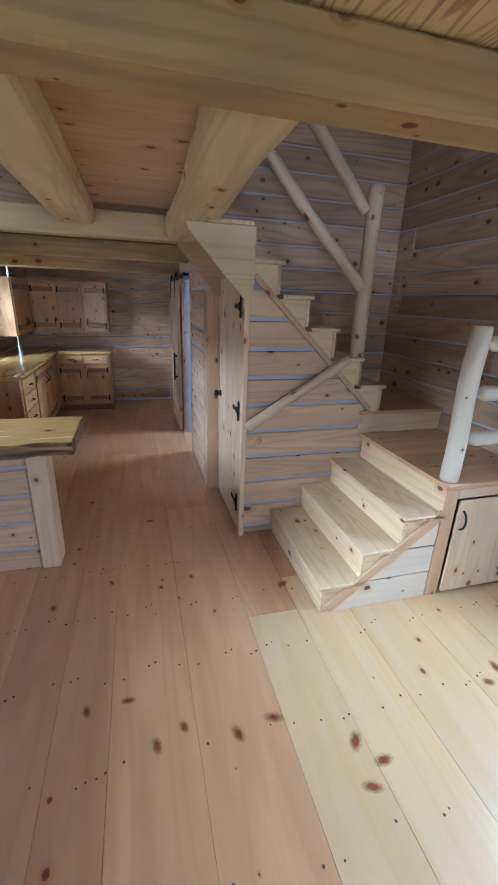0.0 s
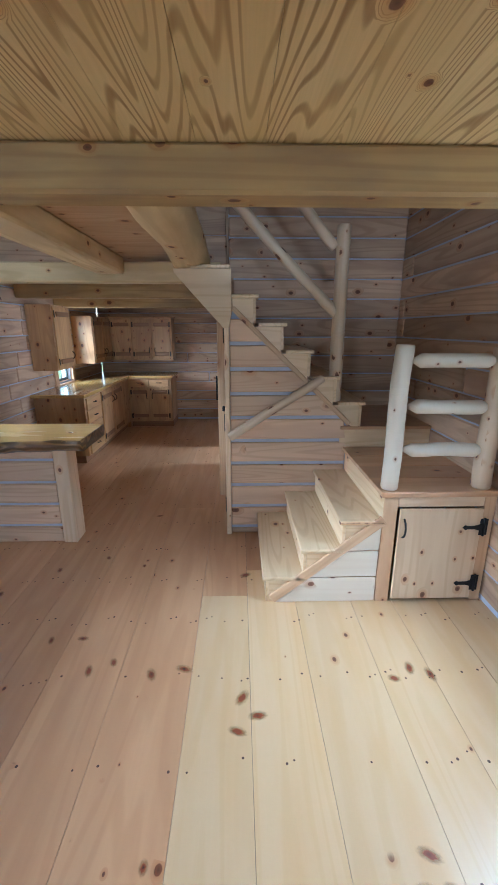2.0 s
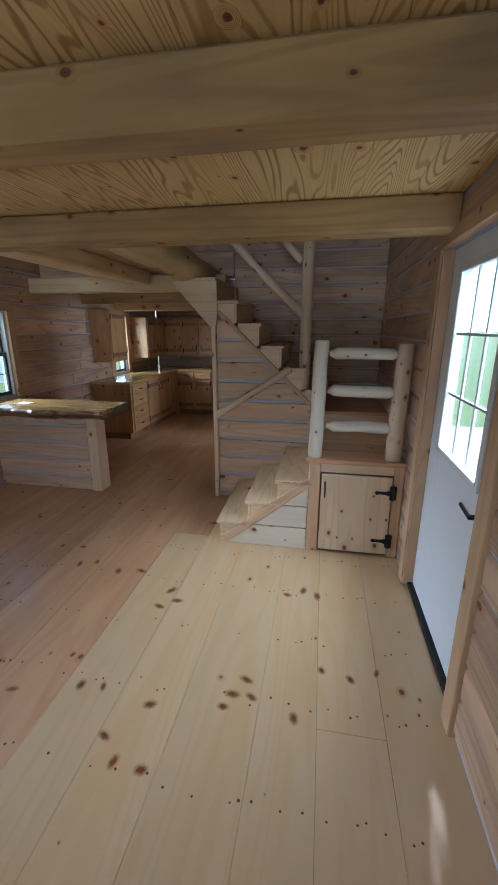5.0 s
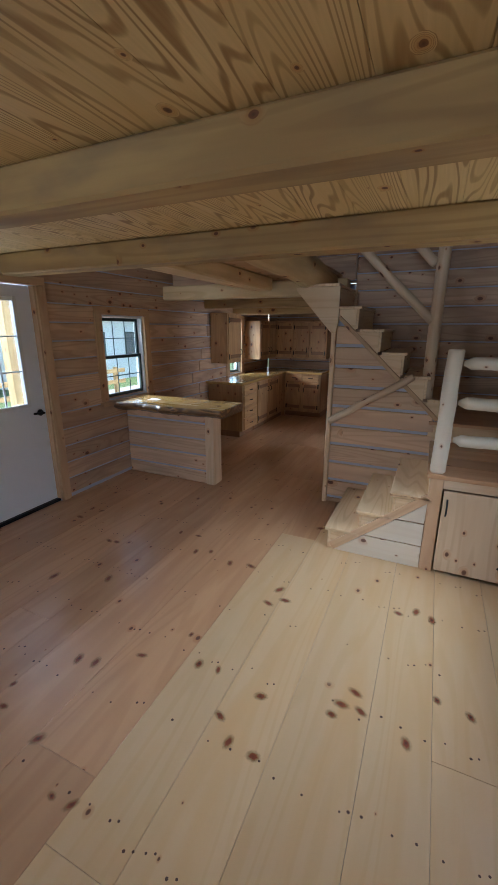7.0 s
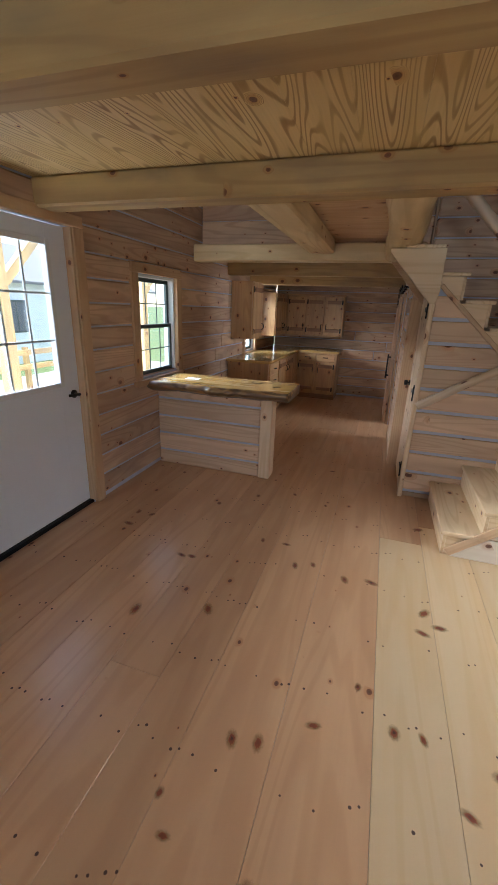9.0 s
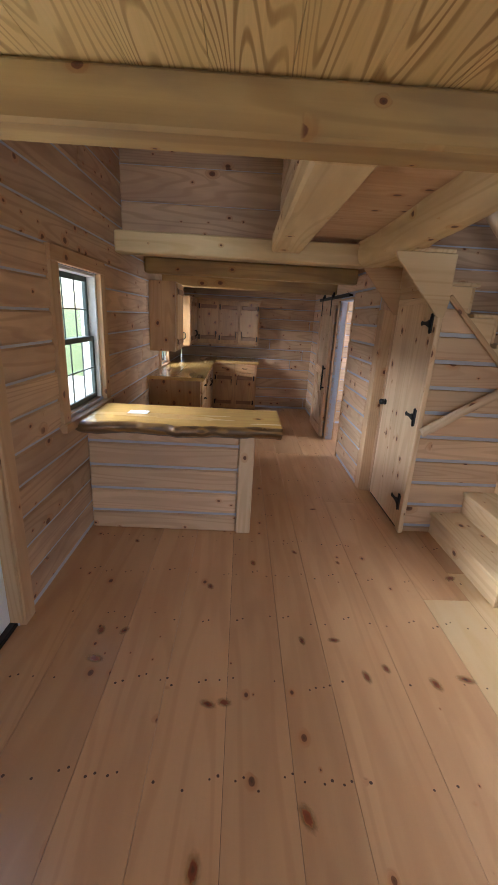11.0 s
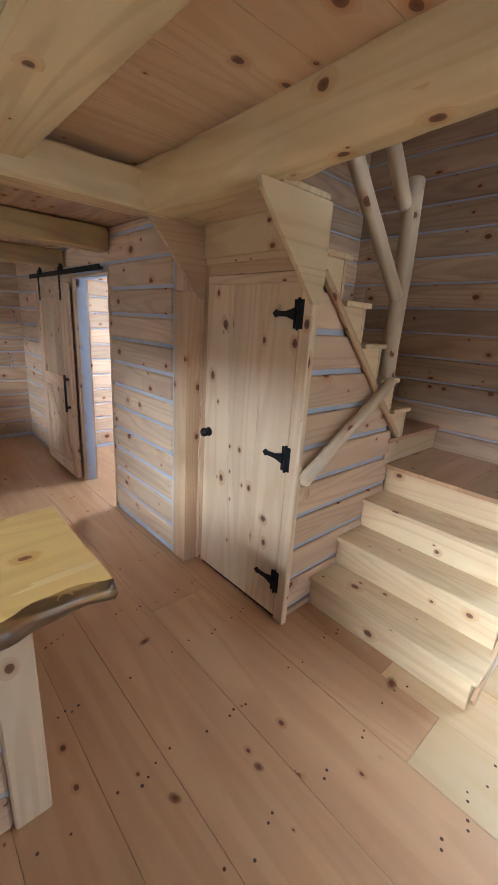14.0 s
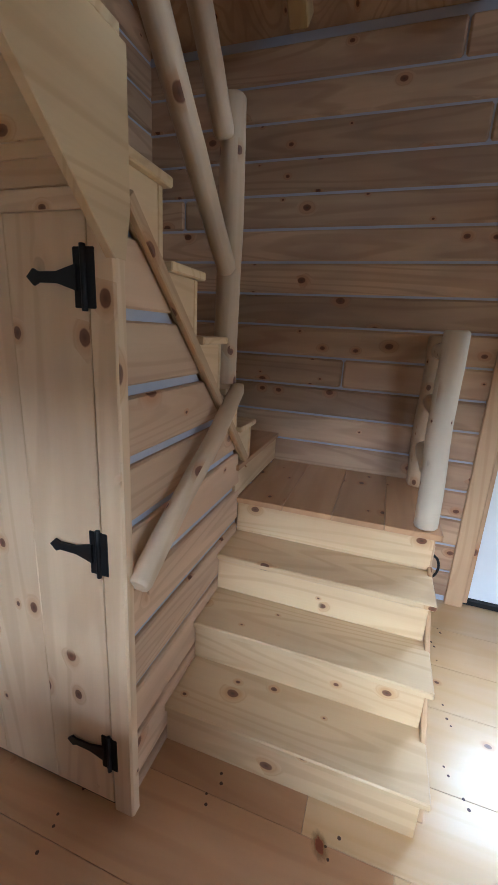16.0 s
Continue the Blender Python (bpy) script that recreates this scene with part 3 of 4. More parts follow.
sash_window("window_4", "x", YF, -1, 0.75, 1.55, 0.95, 1.9, "sash window in the front wall")
sash_window("window_5", "y", XR, 1, 4.4, 5.1, 1.0, 1.9, "sash window in the side room")

# ---------------------------------------------------------------- stairs
R1, X0 = 0.187, 0.865
YS0, YS1 = 1.55, 2.45
stairs = thing("staircase", "pale knotty pine stairs turning over a landing", "staircase", (1.2, 2.2, 0))
run = (1.55 - X0) / 3
for k in range(3):
    x, z = X0 + k * run, (k + 1) * R1
    board("riser", stairs, M_STAIR, (x, x + 0.02), (YS0 + 0.012, YS1), (z - R1 + (0.002 if k else 0), z - 0.029), "y", 0.002)
    board("tread", stairs, M_STAIR, (x - 0.022, x + run + 0.018), (YS0 - 0.012, YS1), (z - 0.028, z), "y", 0.005)
    plate("step_side", stairs, M_STAIR, [(x + 0.021, z - R1 + 0.002), (x + run + 0.018, z - R1 + 0.002), (x + run + 0.018, z - 0.029), (x + 0.021, z - 0.029)], "y", YS0 + 0.012, YS0 + 0.03, 0)
board("riser", stairs, M_STAIR, (1.55, 1.57), (YS0, YS1), (3 * R1 + 0.001, 4 * R1 - 0.029), "y", 0.002)
for i in range(4):
    y = YS0 - 0.02 + i * 0.23
    board("landing_board", stairs, M_FLOOR, (1.525, XR), (y, min(y + 0.229, YS1)), (4 * R1 - 0.028, 4 * R1), "x", 0.003)
stick("stringer_trim", stairs, M_TRIM, (0.90, YS0 - 0.002, 0.03), (1.56, YS0 - 0.002, 0.565), 0.062, 0.02, (0, 1, 0), label="slanting pine trim under the steps")
for i, (z0, z1) in enumerate(((0.0, 0.17), (0.177, 0.35), (0.357, 0.53))):
    xa, xb = 0.925 + (z0 * 1.23), 0.925 + (z1 * 1.23)
    plate("panel_board", stairs, M_PEELED_LIT, [(xa, z0), (1.548, z0), (1.548, z1), (xb, z1)], "y", YS0 + 0.001, YS0 + 0.0115, 0.003, "boards below the steps in a daylit tone")
# upper flight
UP = [(1.677 - 0.2065 * i, 1.1145 + 0.1945 * i) for i in range(6)]
board("riser", stairs, M_STAIR, (1.5, XR), (YS1, YS1 + 0.02), (4 * R1 + 0.001, 0.892), "x", 0.002)
board("tread", stairs, M_FLOOR, (1.50, XR), (YS1 - 0.015, 3.33), (0.893, 0.92), "x", 0.003, "winder tread")
for i, (x, z) in enumerate(UP):
    left = x - 0.2065 if i < 5 else 0.37
    board("tread", stairs, M_STAIR, (left - 0.005, x), (YS1 - 0.03, 3.33), (z - 0.026, z), "y", 0.004)
    board("riser", stairs, M_STAIR, (x - 0.042, x - 0.022), (YS1 - 0.012, 3.33), (z - 0.1935, z - 0.027), "y", 0.002)
    left = left if i < 5 else 0.645
    plate("step_side", stairs, M_STAIR, [(x - 0.043 + 0.046 * (i == 5), z - 0.027), (left - 0.042, z - 0.027), (left - 0.042, min(z - 0.04, 1.80 - (left - 0.702) * 0.9556)), (x - 0.043, 1.80 - (x - 0.703) * 0.9556)][::-1], "y", YS1 - 0.010, YS1 + 0.012, 0.001)
stick("stringer_trim", stairs, M_TRIM, (0.66, YS1 - 0.022, 1.80), (1.56, YS1 - 0.022, 0.94), 0.035, 0.022, (0, 1, 0), label="slanting pine trim above the log panel")
board("riser", stairs, M_STAIR, (0.612, 0.632), (YS1 + 0.03, 3.222), (1.862, 2.059), "y", 0.002, "plain board above the closet door")
plate("bracket", stairs, M_STAIR, [(0.25, 2.058), (0.26, 2.025), (0.595, 1.66), (0.635, 1.66), (0.655, 1.76), (0.655, 2.058)], "y", YS1 - 0.036, YS1 - 0.012, 0.002, "triangular end board of the stairs")
plate("bracket", stairs, M_TRIM, [(0.262, 2.09), (0.268, 2.045), (0.585, 1.68), (0.66, 1.68), (0.66, 2.10)], "y", 3.225, 3.25, 0.002, "triangular end board of the stairs")

# log panel below the upper flight
panel = thing("closet_side_wall", "pale pine boards with grey grooves under the stairs", "wall", kind="structure")
edge = lambda z: min(1.56, 0.67 + (1.80 - z) * 0.90 / 0.86) - 0.012
plate("wall_core", panel, M_SKY_GROOVE, [(0.636, 0), (1.56, 0), (1.56, 0.92), (edge(1.78), 1.78), (0.636, 1.78)], "y", YS1 + 0.016, YS1 + 0.05, 0)
for k in range(11):
    z0, z1 = 0.055 + (k - 1) * 0.187 + 0.014, 0.055 + k * 0.187 - 0.014
    z0, z1 = max(0.002, z0), min(1.76, z1)
    if z1 - z0 > 0.02:
        plate("log", panel, M_LOG_PALE, [(0.637, z0), (edge(z0), z0), (edge(z1), z1), (0.637, z1)], "y", YS1 - 0.001, YS1 + 0.03, 0.006)
board("corner_post", panel, M_BOARD, (0.596, 0.636), (2.415, 2.488), (0, 1.86), "z", 0.006)

# landing cupboard
cup = thing("landing_cupboard", "knotty pine cupboard front below the landing", "cupboard", (1.88, 1.55, 0))
board("stile", cup, M_TRIM, (1.551, 1.635), (1.545, 1.57), (0, 0.735), "z", 0.003)
board("stile", cup, M_TRIM, (2.150, XR - 0.002), (1.545, 1.57), (0, 0.735), "z", 0.003)
board("rail", cup, M_BOARD, (1.636, 2.149), (1.547, 1.57), (0.645, 0.715), "x", 0.003)
door = board("cupboard_door", cup, M_BOARD, (1.645, 2.14), (1.525, 1.545), (0.03, 0.64), "z", 0.004)
board("edge_strip", cup, M_FLOOR, (1.53, XR - 0.004), (1.522, 1.546), (0.716, 0.747), "x", 0.004)


def strap_hinge(parent, at, u, n, size=1.0):
    """A black tee hinge: u points along the strap, n out of the door."""
    at, u, n = Vector(at), Vector(u), Vector(n)
    up = Vector((0, 0, 1))
    h = 0.055 * size
    stick("hinge_plate", parent, M_BLACK, at - up * h, at + up * h, 0.05 * size, 0.006, n, 0.002)
    bm = bmesh.new()
    outline = [(0.015, 0.024), (0.06, 0.011), (0.105, 0.010), (0.118, 0.016), (0.135, 0.0), (0.118, -0.016), (0.105, -0.010), (0.06, -0.011), (0.015, -0.024)]
    for w in (0.0, 0.006):
        bm.faces.new([bm.verts.new(at + u * a * size + up * b * size + n * (w + 0.0035)) for a, b in outline])
    lo, hi = list(bm.verts)[:9], list(bm.verts)[9:]
    for i in range(9):
        bm.faces.new((lo[i], lo[(i + 1) % 9], hi[(i + 1) % 9], hi[i]))
    part("hinge_strap", bm, M_BLACK, parent)
    pole("hinge_pin", parent, M_BLACK, at - up * h * 1.1 + n * 0.004, at + up * h * 1.1 + n * 0.004, 0.007, 0.007, 0, 0.3, 8, 1)


def pull(parent, a, b, n, r=0.006):
    """A bow handle between a and b, standing off along n."""
    a, b, n = Vector(a), Vector(b), Vector(n)
    cu = bpy.data.curves.new("handle", "CURVE")
    cu.dimensions, cu.bevel_depth, cu.bevel_resolution = "3D", r, 2
    sp = cu.splines.new("POLY")
    sp.points.add(8)
    for i in range(9):
        s = i / 8
        sp.points[i].co = (*(a.lerp(b, s) + n * (0.032 * math.sin(math.pi * s) ** 0.5)), 1)
    cu.materials.append(M_BLACK)
    tmp = bpy.data.objects.new("handle", cu)
    me = bpy.data.meshes.new_from_object(tmp)
    bpy.data.objects.remove(tmp)
    ob = new("handle", me)
    return attach(ob, parent, Matrix())


strap_hinge(cup, (2.150, 1.5205, 0.525), (-1, 0, 0), (0, -1, 0), 0.95)
strap_hinge(cup, (2.150, 1.5205, 0.145), (-1, 0, 0), (0, -1, 0), 0.95)
pull(cup, (1.672, 1.524, 0.46), (1.672, 1.524, 0.58), (0, -1, 0))

# rails
guard = thing("guard_rail", "peeled log guard rail on the landing, partly in a daylit tone", "railing", (1.88, 1.6, 0.748))
# this post and the rails take the lit copy, the far post the plain one
pole("post", guard, M_PEELED_LIT, (1.582, 1.595, 0.748), (1.606, 1.61, 1.575), 0.050, 0.049, 11, 0.2, 16, 10)
pole("post", guard, M_PEELED, (2.145, 1.60, 0.748), (2.15, 1.61, 1.56), 0.057, 0.055, 12, 0.2, 16, 10)
for i, z in enumerate((0.985, 1.235, 1.49)):
    pole("rail", guard, M_PEELED_LIT, (1.655, 1.605, z), (2.115, 1.605, z - 0.004), 0.041, 0.04, 20 + i, 1.1, 14, 8)
new_post = pole("newel_post", None, M_PEELED, (1.455, 2.50, 1.11), (1.45, 2.515, 2.36), 0.050, 0.049, 31, 0.2, 16, 12)
tagged(new_post, "tall peeled log post standing on the stairs", "post")
for lab, a, b, s in (("peeled log handrail climbing above the stairs", (1.43, 2.50, 1.75), (0.62, 2.50, 2.56), 41),
                     ("upper peeled log handrail in the stairwell", (1.40, 2.52, 2.21), (0.82, 2.52, 2.84), 42)):
    p = pole("handrail", None, M_PEELED, a, b, 0.038, 0.040, s, 0.5, 14, 12)
    tagged(p, lab, "handrail", "stair handrails")
dr = pole("grab_rail", None, M_PEELED, (0.625, 2.40, 0.85), (1.335, 2.40, 1.305), 0.035, 0.031, 44, 0.4, 14, 10)
tagged(dr, "short slanting log rail on the closet side", "handrail")

# ---------------------------------------------------------------- closet door and frame
cd = thing("closet_door", "pale knotty pine plank door with black strap hinges", "door", (0.62, 2.82, 0))
for i in range(3):
    y = 2.49 + i * 0.229
    board("plank", cd, M_BOARD, (0.60, 0.625), (y, y + 0.2286), (0.025, 1.755), "z", 0.002)
board("head_board", cd, M_BOARD, (0.598, 0.624), (2.49, 3.176), (1.756, 1.80), "y", 0.002)
for z in (0.24, 0.94, 1.62):
    strap_hinge(cd, (0.597, 2.495, z), (0, 1, 0), (-1, 0, 0), 1.15)
disc("knob_rose", cd, M_BLACK, (0.594, 3.125, 0.93), (1, 0, 0), 0.027, 0.012)
disc("knob", cd, M_BLACK, (0.563, 3.125, 0.93), (1, 0, 0), 0.026, 0.035)
disc("knob_neck", cd, M_BLACK, (0.58, 3.125, 0.93), (1, 0, 0), 0.01, 0.03)
cf = thing("door_frame", "pine frame boards round the closet door", "trim", kind="structure")
board("casing", cf, M_TRIM, (0.612, 0.65), (3.18, 3.232), (0, 1.86), "z", 0.003)
board("casing", cf, M_TRIM, (0.605, 0.645), (2.487, 3.179), (1.803, 1.86), "y", 0.003)
board("threshold", cf, M_DARK, (0.61, 0.66), (2.49, 3.179), (0.001, 0.02), "y", 0.003)
board("post", cf, M_TRIM, (0.50, 0.60), (3.235, 3.372), (0, 1.72), "z", 0.006, "square pine post beside the closet door")
board("filler", cf, M_LOG_PALE, (0.60, 0.66), (3.2325, 3.328), (0, 2.06), "z", 0.003)
board("closet_back", cf, M_LOG, (0.95, 0.97), (2.51, 3.32), (0, 1.6), "z", 0.002)

board("filler", cf, M_LOG_PALE, (0.51, 0.60), (3.29, 3.372), (1.722, 2.04), "z", 0.003)
board("seal_strip", cf, M_SKY_GROOVE, (0.508, 0.60), (3.373, 3.394), (0, 2.04), "z", 0.003)
board("filler", cf, M_LOG, (0.45, 0.74), (3.485, 3.53), (2.19, 2.8), "z", 0.003)
board("filler", cf, M_LOG, (0.60, 0.618), (3.335, 3.40), (2.215, 4.3), "z", 0.003)

# ---------------------------------------------------------------- sliding door
bd = thing("barn_door", "pine sliding barn door with black hardware, pushed open", "door", (0.47, 5.4, 0))
for i in range(4):
    y = 4.99 + i * 0.215
    board("plank", bd, M_LOG_PALE, (0.445, 0.468), (y, y + 0.214), (0.03, 1.80), "z", 0.003)
for ys, zs, ax in (((4.99, 5.09), (0.03, 1.80), "z"), ((5.75, 5.85), (0.03, 1.80), "z"), ((5.091, 5.749), (1.68, 1.80), "y"), ((5.091, 5.749), (0.03, 0.16), "y"), ((5.091, 5.749), (0.86, 0.97), "y")):
    board("frame_board", bd, M_LOG_PALE, (0.425, 0.444), ys, zs, ax, 0.003)
stick("brace", bd, M_LOG_PALE, (0.436, 5.12, 0.18), (0.436, 5.73, 0.85), 0.09, 0.016, (1, 0, 0))
for y in (5.1, 5.7):
    board("hanger", bd, M_BLACK, (0.417, 0.424), (y - 0.018, y + 0.018), (1.66, 1.93), "z", 0.002)
    disc("roller", bd, M_BLACK, (0.44, y, 1.925), (1, 0, 0), 0.035, 0.02)
for z in (0.72, 0.98):
    disc("handle_stub", bd, M_BLACK, (0.405, 5.04, z), (1, 0, 0), 0.012, 0.04)
pole("handle_bar", bd, M_BLACK, (0.388, 5.04, 0.68), (0.388, 5.04, 1.02), 0.011, 0.011, 0, 0.3, 10, 2)
tr = thing("door_track", "black steel rail of the sliding door", "rail", (0.47, 5.2, 1.9))
board("rail", tr, M_BLACK, (0.445, 0.455), (4.30, 6.1), (1.872, 1.912), "y", 0.002)
for y in (4.36, 4.9, 5.45, 6.0):
    disc("spacer", tr, M_BLACK, (0.477, y, 1.892), (1, 0, 0), 0.012, 0.044)
jm = thing("door_jamb", "orange pine jamb of the side-room opening", "trim", kind="structure")
board("jamb", jm, M_TRIM, (0.485, 0.62), (4.962, 4.985), (0, 1.85), "z", 0.003)
board("jamb", jm, M_TRIM, (0.495, 0.62), (4.255, 4.278), (0, 1.85), "z", 0.003)
board("jamb", jm, M_TRIM, (0.495, 0.62), (4.255, 4.985), (1.851, 1.87), "y", 0.003)

# ---------------------------------------------------------------- bar
bar = thing("bar_wall", "low pine log bar wall with an end post", "bar", (-1.2, 2.4, 0))
boxes("wall_core", bar, M_SKY_GROOVE, [((XL, -0.71), (2.345, 2.46), (0, 0.80))])
for k in range(5):
    z0, z1 = max(0.001, 0.145 + (k - 1) * 0.183 + 0.010), min(0.798, 0.145 + k * 0.183 - 0.010)
    if z1 > z0 + 0.03:
        board("log", bar, M_LOG_PALE, (XL + 0.001, -0.71), (2.33, 2.37), (z0, z1), "x", 0.011)
        board("log", bar, M_LOG_PALE, (XL + 0.001, -0.71), (2.44, 2.475), (z0, z1), "x", 0.011)
board("end_post", bar, M_BOARD, (-0.709, -0.60), (2.315, 2.485), (0, 0.80), "z", 0.006)


def live_slab():
    """The bar top: a thick slab whose front edge follows the tree."""
    top = thing("bar_top", "thick varnished pine slab with a dark live edge", "bar top", (-1.1, 2.45, 0.8))
    n = 64
    fx = [XL + 0.004 + (XL * -1 - 0.43) * i / n for i in range(n + 1)]
    wav = lambda x: 2.13 - 0.03 * math.sin((x + 1.8) * 3.2) + 0.055 * noise.noise((x * 3.1, 0.4, 2)) + 0.02 * noise.noise((x * 14, 1.4, 5))
    bm = bmesh.new()
    lines = []
    for depth, z, inn in ((2.68, 0.802, 0), (0, 0.802, 0.06), (0, 0.832, 0.012), (0, 0.862, 0.0), (0, 0.892, 0.03), (2.68, 0.896, 0)):
        row = []
        for x in fx:
            y = depth or wav(x) + inn + 0.016 * noise.noise((x * 9, z * 60, 3.3))
            row.append(bm.verts.new((x + 1.1, y - 2.45, z - 0.83)))
        lines.append(row)
    for k, (a, b) in enumerate(zip(lines, lines[1:] + lines[:1])):
        for i in range(n):
            f = bm.faces.new((a[i], a[i + 1], b[i + 1], b[i]))
            f.material_index = 1 if k in (1, 2, 3) else 0
    for e in (0, n):
        bm.faces.new([r[e] for r in lines]).material_index = 1
    bm.faces.ensure_lookup_table()
    ob = part("slab", bm, M_SLAB, top, "", Matrix.Translation((-1.1, 2.45, 0.83)))
    ob.data.materials.append(M_BARK)
    for p in ob.data.polygons:
        p.use_smooth = p.material_index == 1
    return top


live_slab()
card = board("paper_card", None, M_PAPER, (-1.52, -1.38), (2.38, 2.47), (0.8965, 0.8995), "x", 0.001)
tagged(card, "small white card lying on the bar top", "card")

# ---------------------------------------------------------------- kitchen


def cabinet(name, label, xs, ys, zs, front, doors, category="cabinet", group="", toe=0.0, battens=True):
    """A pine cabinet: carcass, doors or drawers on its front side ('x+' or 'y-'). doors: (lo, hi, z0, z1, kind)."""
    cb = thing(name, label, category, ((xs[0] + xs[1]) / 2, (ys[0] + ys[1]) / 2, zs[0]), group)
    if front == "x+":
        fx, put = xs[1], lambda nm, m, lo, hi, z0, z1, d0, d1, ax, c=0.003: board(nm, cb, m, (fx + d0, fx + d1), (lo, hi), (z0, z1), ax, c)
        along, n, pt = "y", Vector((1, 0, 0)), lambda u, z, d: (fx + d, u, z)
    else:
        fx, put = ys[0], lambda nm, m, lo, hi, z0, z1, d0, d1, ax, c=0.003: board(nm, cb, m, (lo, hi), (fx - d1, fx - d0), (z0, z1), ax, c)
        along, n, pt = "x", Vector((0, -1, 0)), lambda u, z, d: (u, fx - d, z)
    board("carcass", cb, M_CAB, xs, ys, (zs[0] + toe, zs[1]), "z", 0.003)
    if toe:
        kick = (xs[0], xs[1] - (0.06 if front == "x+" else 0)), (ys[0] + (0.06 if front == "y-" else 0.02), ys[1])
        board("toe_kick", cb, M_CAB_DARK, *kick, (zs[0], zs[0] + toe - 0.001), "x", 0.002)
    for lo, hi, z0, z1, what in doors:
        put("cabinet_door" if what != "drawer" else "drawer_front", M_CAB, lo, hi, z0, z1, 0.001, 0.02, "z" if what != "drawer" else along)
        w = hi - lo
        if what == "drawer":
            pull(cb, pt((lo + hi) / 2 - 0.04, (z0 + z1) / 2, 0.02), pt((lo + hi) / 2 + 0.04, (z0 + z1) / 2, 0.02), n, 0.006)
            continue
        for z in (z0 + 0.085, z1 - 0.085):
            put("batten", M_CAB_DARK, lo + w * 0.1, hi - w * 0.1, z - 0.03, z + 0.03, 0.0205, 0.034, along, 0.009)
            side = lo + 0.006 if what == "left" else hi - 0.006
            put("hinge", M_BLACK, side - 0.012, side + 0.012, z - 0.04, z + 0.04, 0.0202, 0.026, "z", 0.002)
        u = hi - w * 0.12 if what == "left" else lo + w * 0.12
        za, zb = (z0 + 0.10, z0 + 0.19) if zs[0] > 1 else (z1 - 0.2, z1 - 0.11)
        pull(cb, pt(u, za, 0.03), pt(u, zb, 0.03), n, 0.006)
    return cb


dz = [(0.10 + 0.02, 0.31), (0.32, 0.50), (0.51, 0.67), (0.68, 0.83)]
cabinet("drawer_cabinet", "pine drawer base cabinet with black pulls", (XL, -1.19), (4.27, 4.82), (0, 0.85), "x+", [(4.31, 4.79, a, b, "drawer") for a, b in dz], group="kitchen base cabinets", toe=0.1)
cabinet("sink_cabinet", "pine base cabinet with two doors", (XL, -1.19), (4.825, 6.245), (0, 0.85), "x+",
        [(4.86, 5.30, 0.12, 0.83, "left"), (5.32, 5.76, 0.12, 0.83, "right")], group="kitchen base cabinets", toe=0.1)
cabinet("base_cabinet", "pine base cabinet with drawers over two doors", (-1.185, -0.46), (6.25, YK), (0, 0.85), "y-",
        [(-1.15, -0.84, 0.12, 0.70, "left"), (-0.82, -0.50, 0.12, 0.70, "right"), (-1.15, -0.84, 0.715, 0.83, "drawer"), (-0.82, -0.50, 0.715, 0.83, "drawer")], group="kitchen base cabinets", toe=0.1)
board("corner_filler", None, M_CAB, (XL, -1.19), (6.25, YK), (0, 0.849), "z")
tagged(bpy.data.objects["corner_filler"], "plain pine corner cabinet of the kitchen", "cabinet", "kitchen base cabinets")
wt = thing("worktop", "varnished pine worktop with a rough front edge", "worktop", (-1.5, 5.4, 0.86))
for i in range(2):
    x0, x1 = ((XL, -1.49), (-1.489, -1.15))[i]
    board("plank", wt, M_SLAB, (x0, x1), (4.20, YK), (0.852, 0.892), "y", 0.004)
board("plank", wt, M_SLAB, (-1.149, -0.43), (6.20, YK), (0.852, 0.892), "x", 0.004)
wall_group = "kitchen wall cabinets"
cabinet("wall_cabinet", "tall pine wall cabinet beside the kitchen window", (XL, -1.50), (4.38, 4.86), (1.16, 1.93), "x+", [(4.40, 4.84, 1.18, 1.91, "left")], group=wall_group)
cabinet("wall_cabinet", "pine wall cabinet in the kitchen corner", (XL, -1.50), (5.68, 6.50), (1.14, 1.84), "x+", [(5.70, 6.08, 1.16, 1.82, "left"), (6.10, 6.48, 1.16, 1.82, "right")], group=wall_group)
cabinet("wall_cabinet", "pine wall cabinet with three battened doors", (-1.50, -0.45), (6.53, YK), (1.13, 1.83), "y-",
        [(-1.46, -1.14, 1.15, 1.81, "left"), (-1.12, -0.80, 1.15, 1.81, "left"), (-0.78, -0.48, 1.15, 1.81, "right")], group=wall_group)
board("crown", None, M_CAB, (-1.52, -0.43), (6.50, YK), (1.831, 1.855), "x")
tagged(bpy.data.objects["crown"], "thin pine cap board on the wall cabinet", "trim", kind="structure")

# ---------------------------------------------------------------- outside
ground = boxes("ground", None, M_GRASS, [((-300, 300), (-300, 300), (-0.9, -0.45))])
tagged(ground, "flat mown grass around the cabin", "ground", kind="structure")
yard = boxes("pavement", None, M_GRAVEL, [((-9, XL - 0.3), (-8, 12), (-0.449, -0.43)), ((XR + 0.3, 7), (-8, 8), (-0.449, -0.43))])
tagged(yard, "pale gravel yard beside the cabin", "gravel", kind="structure")


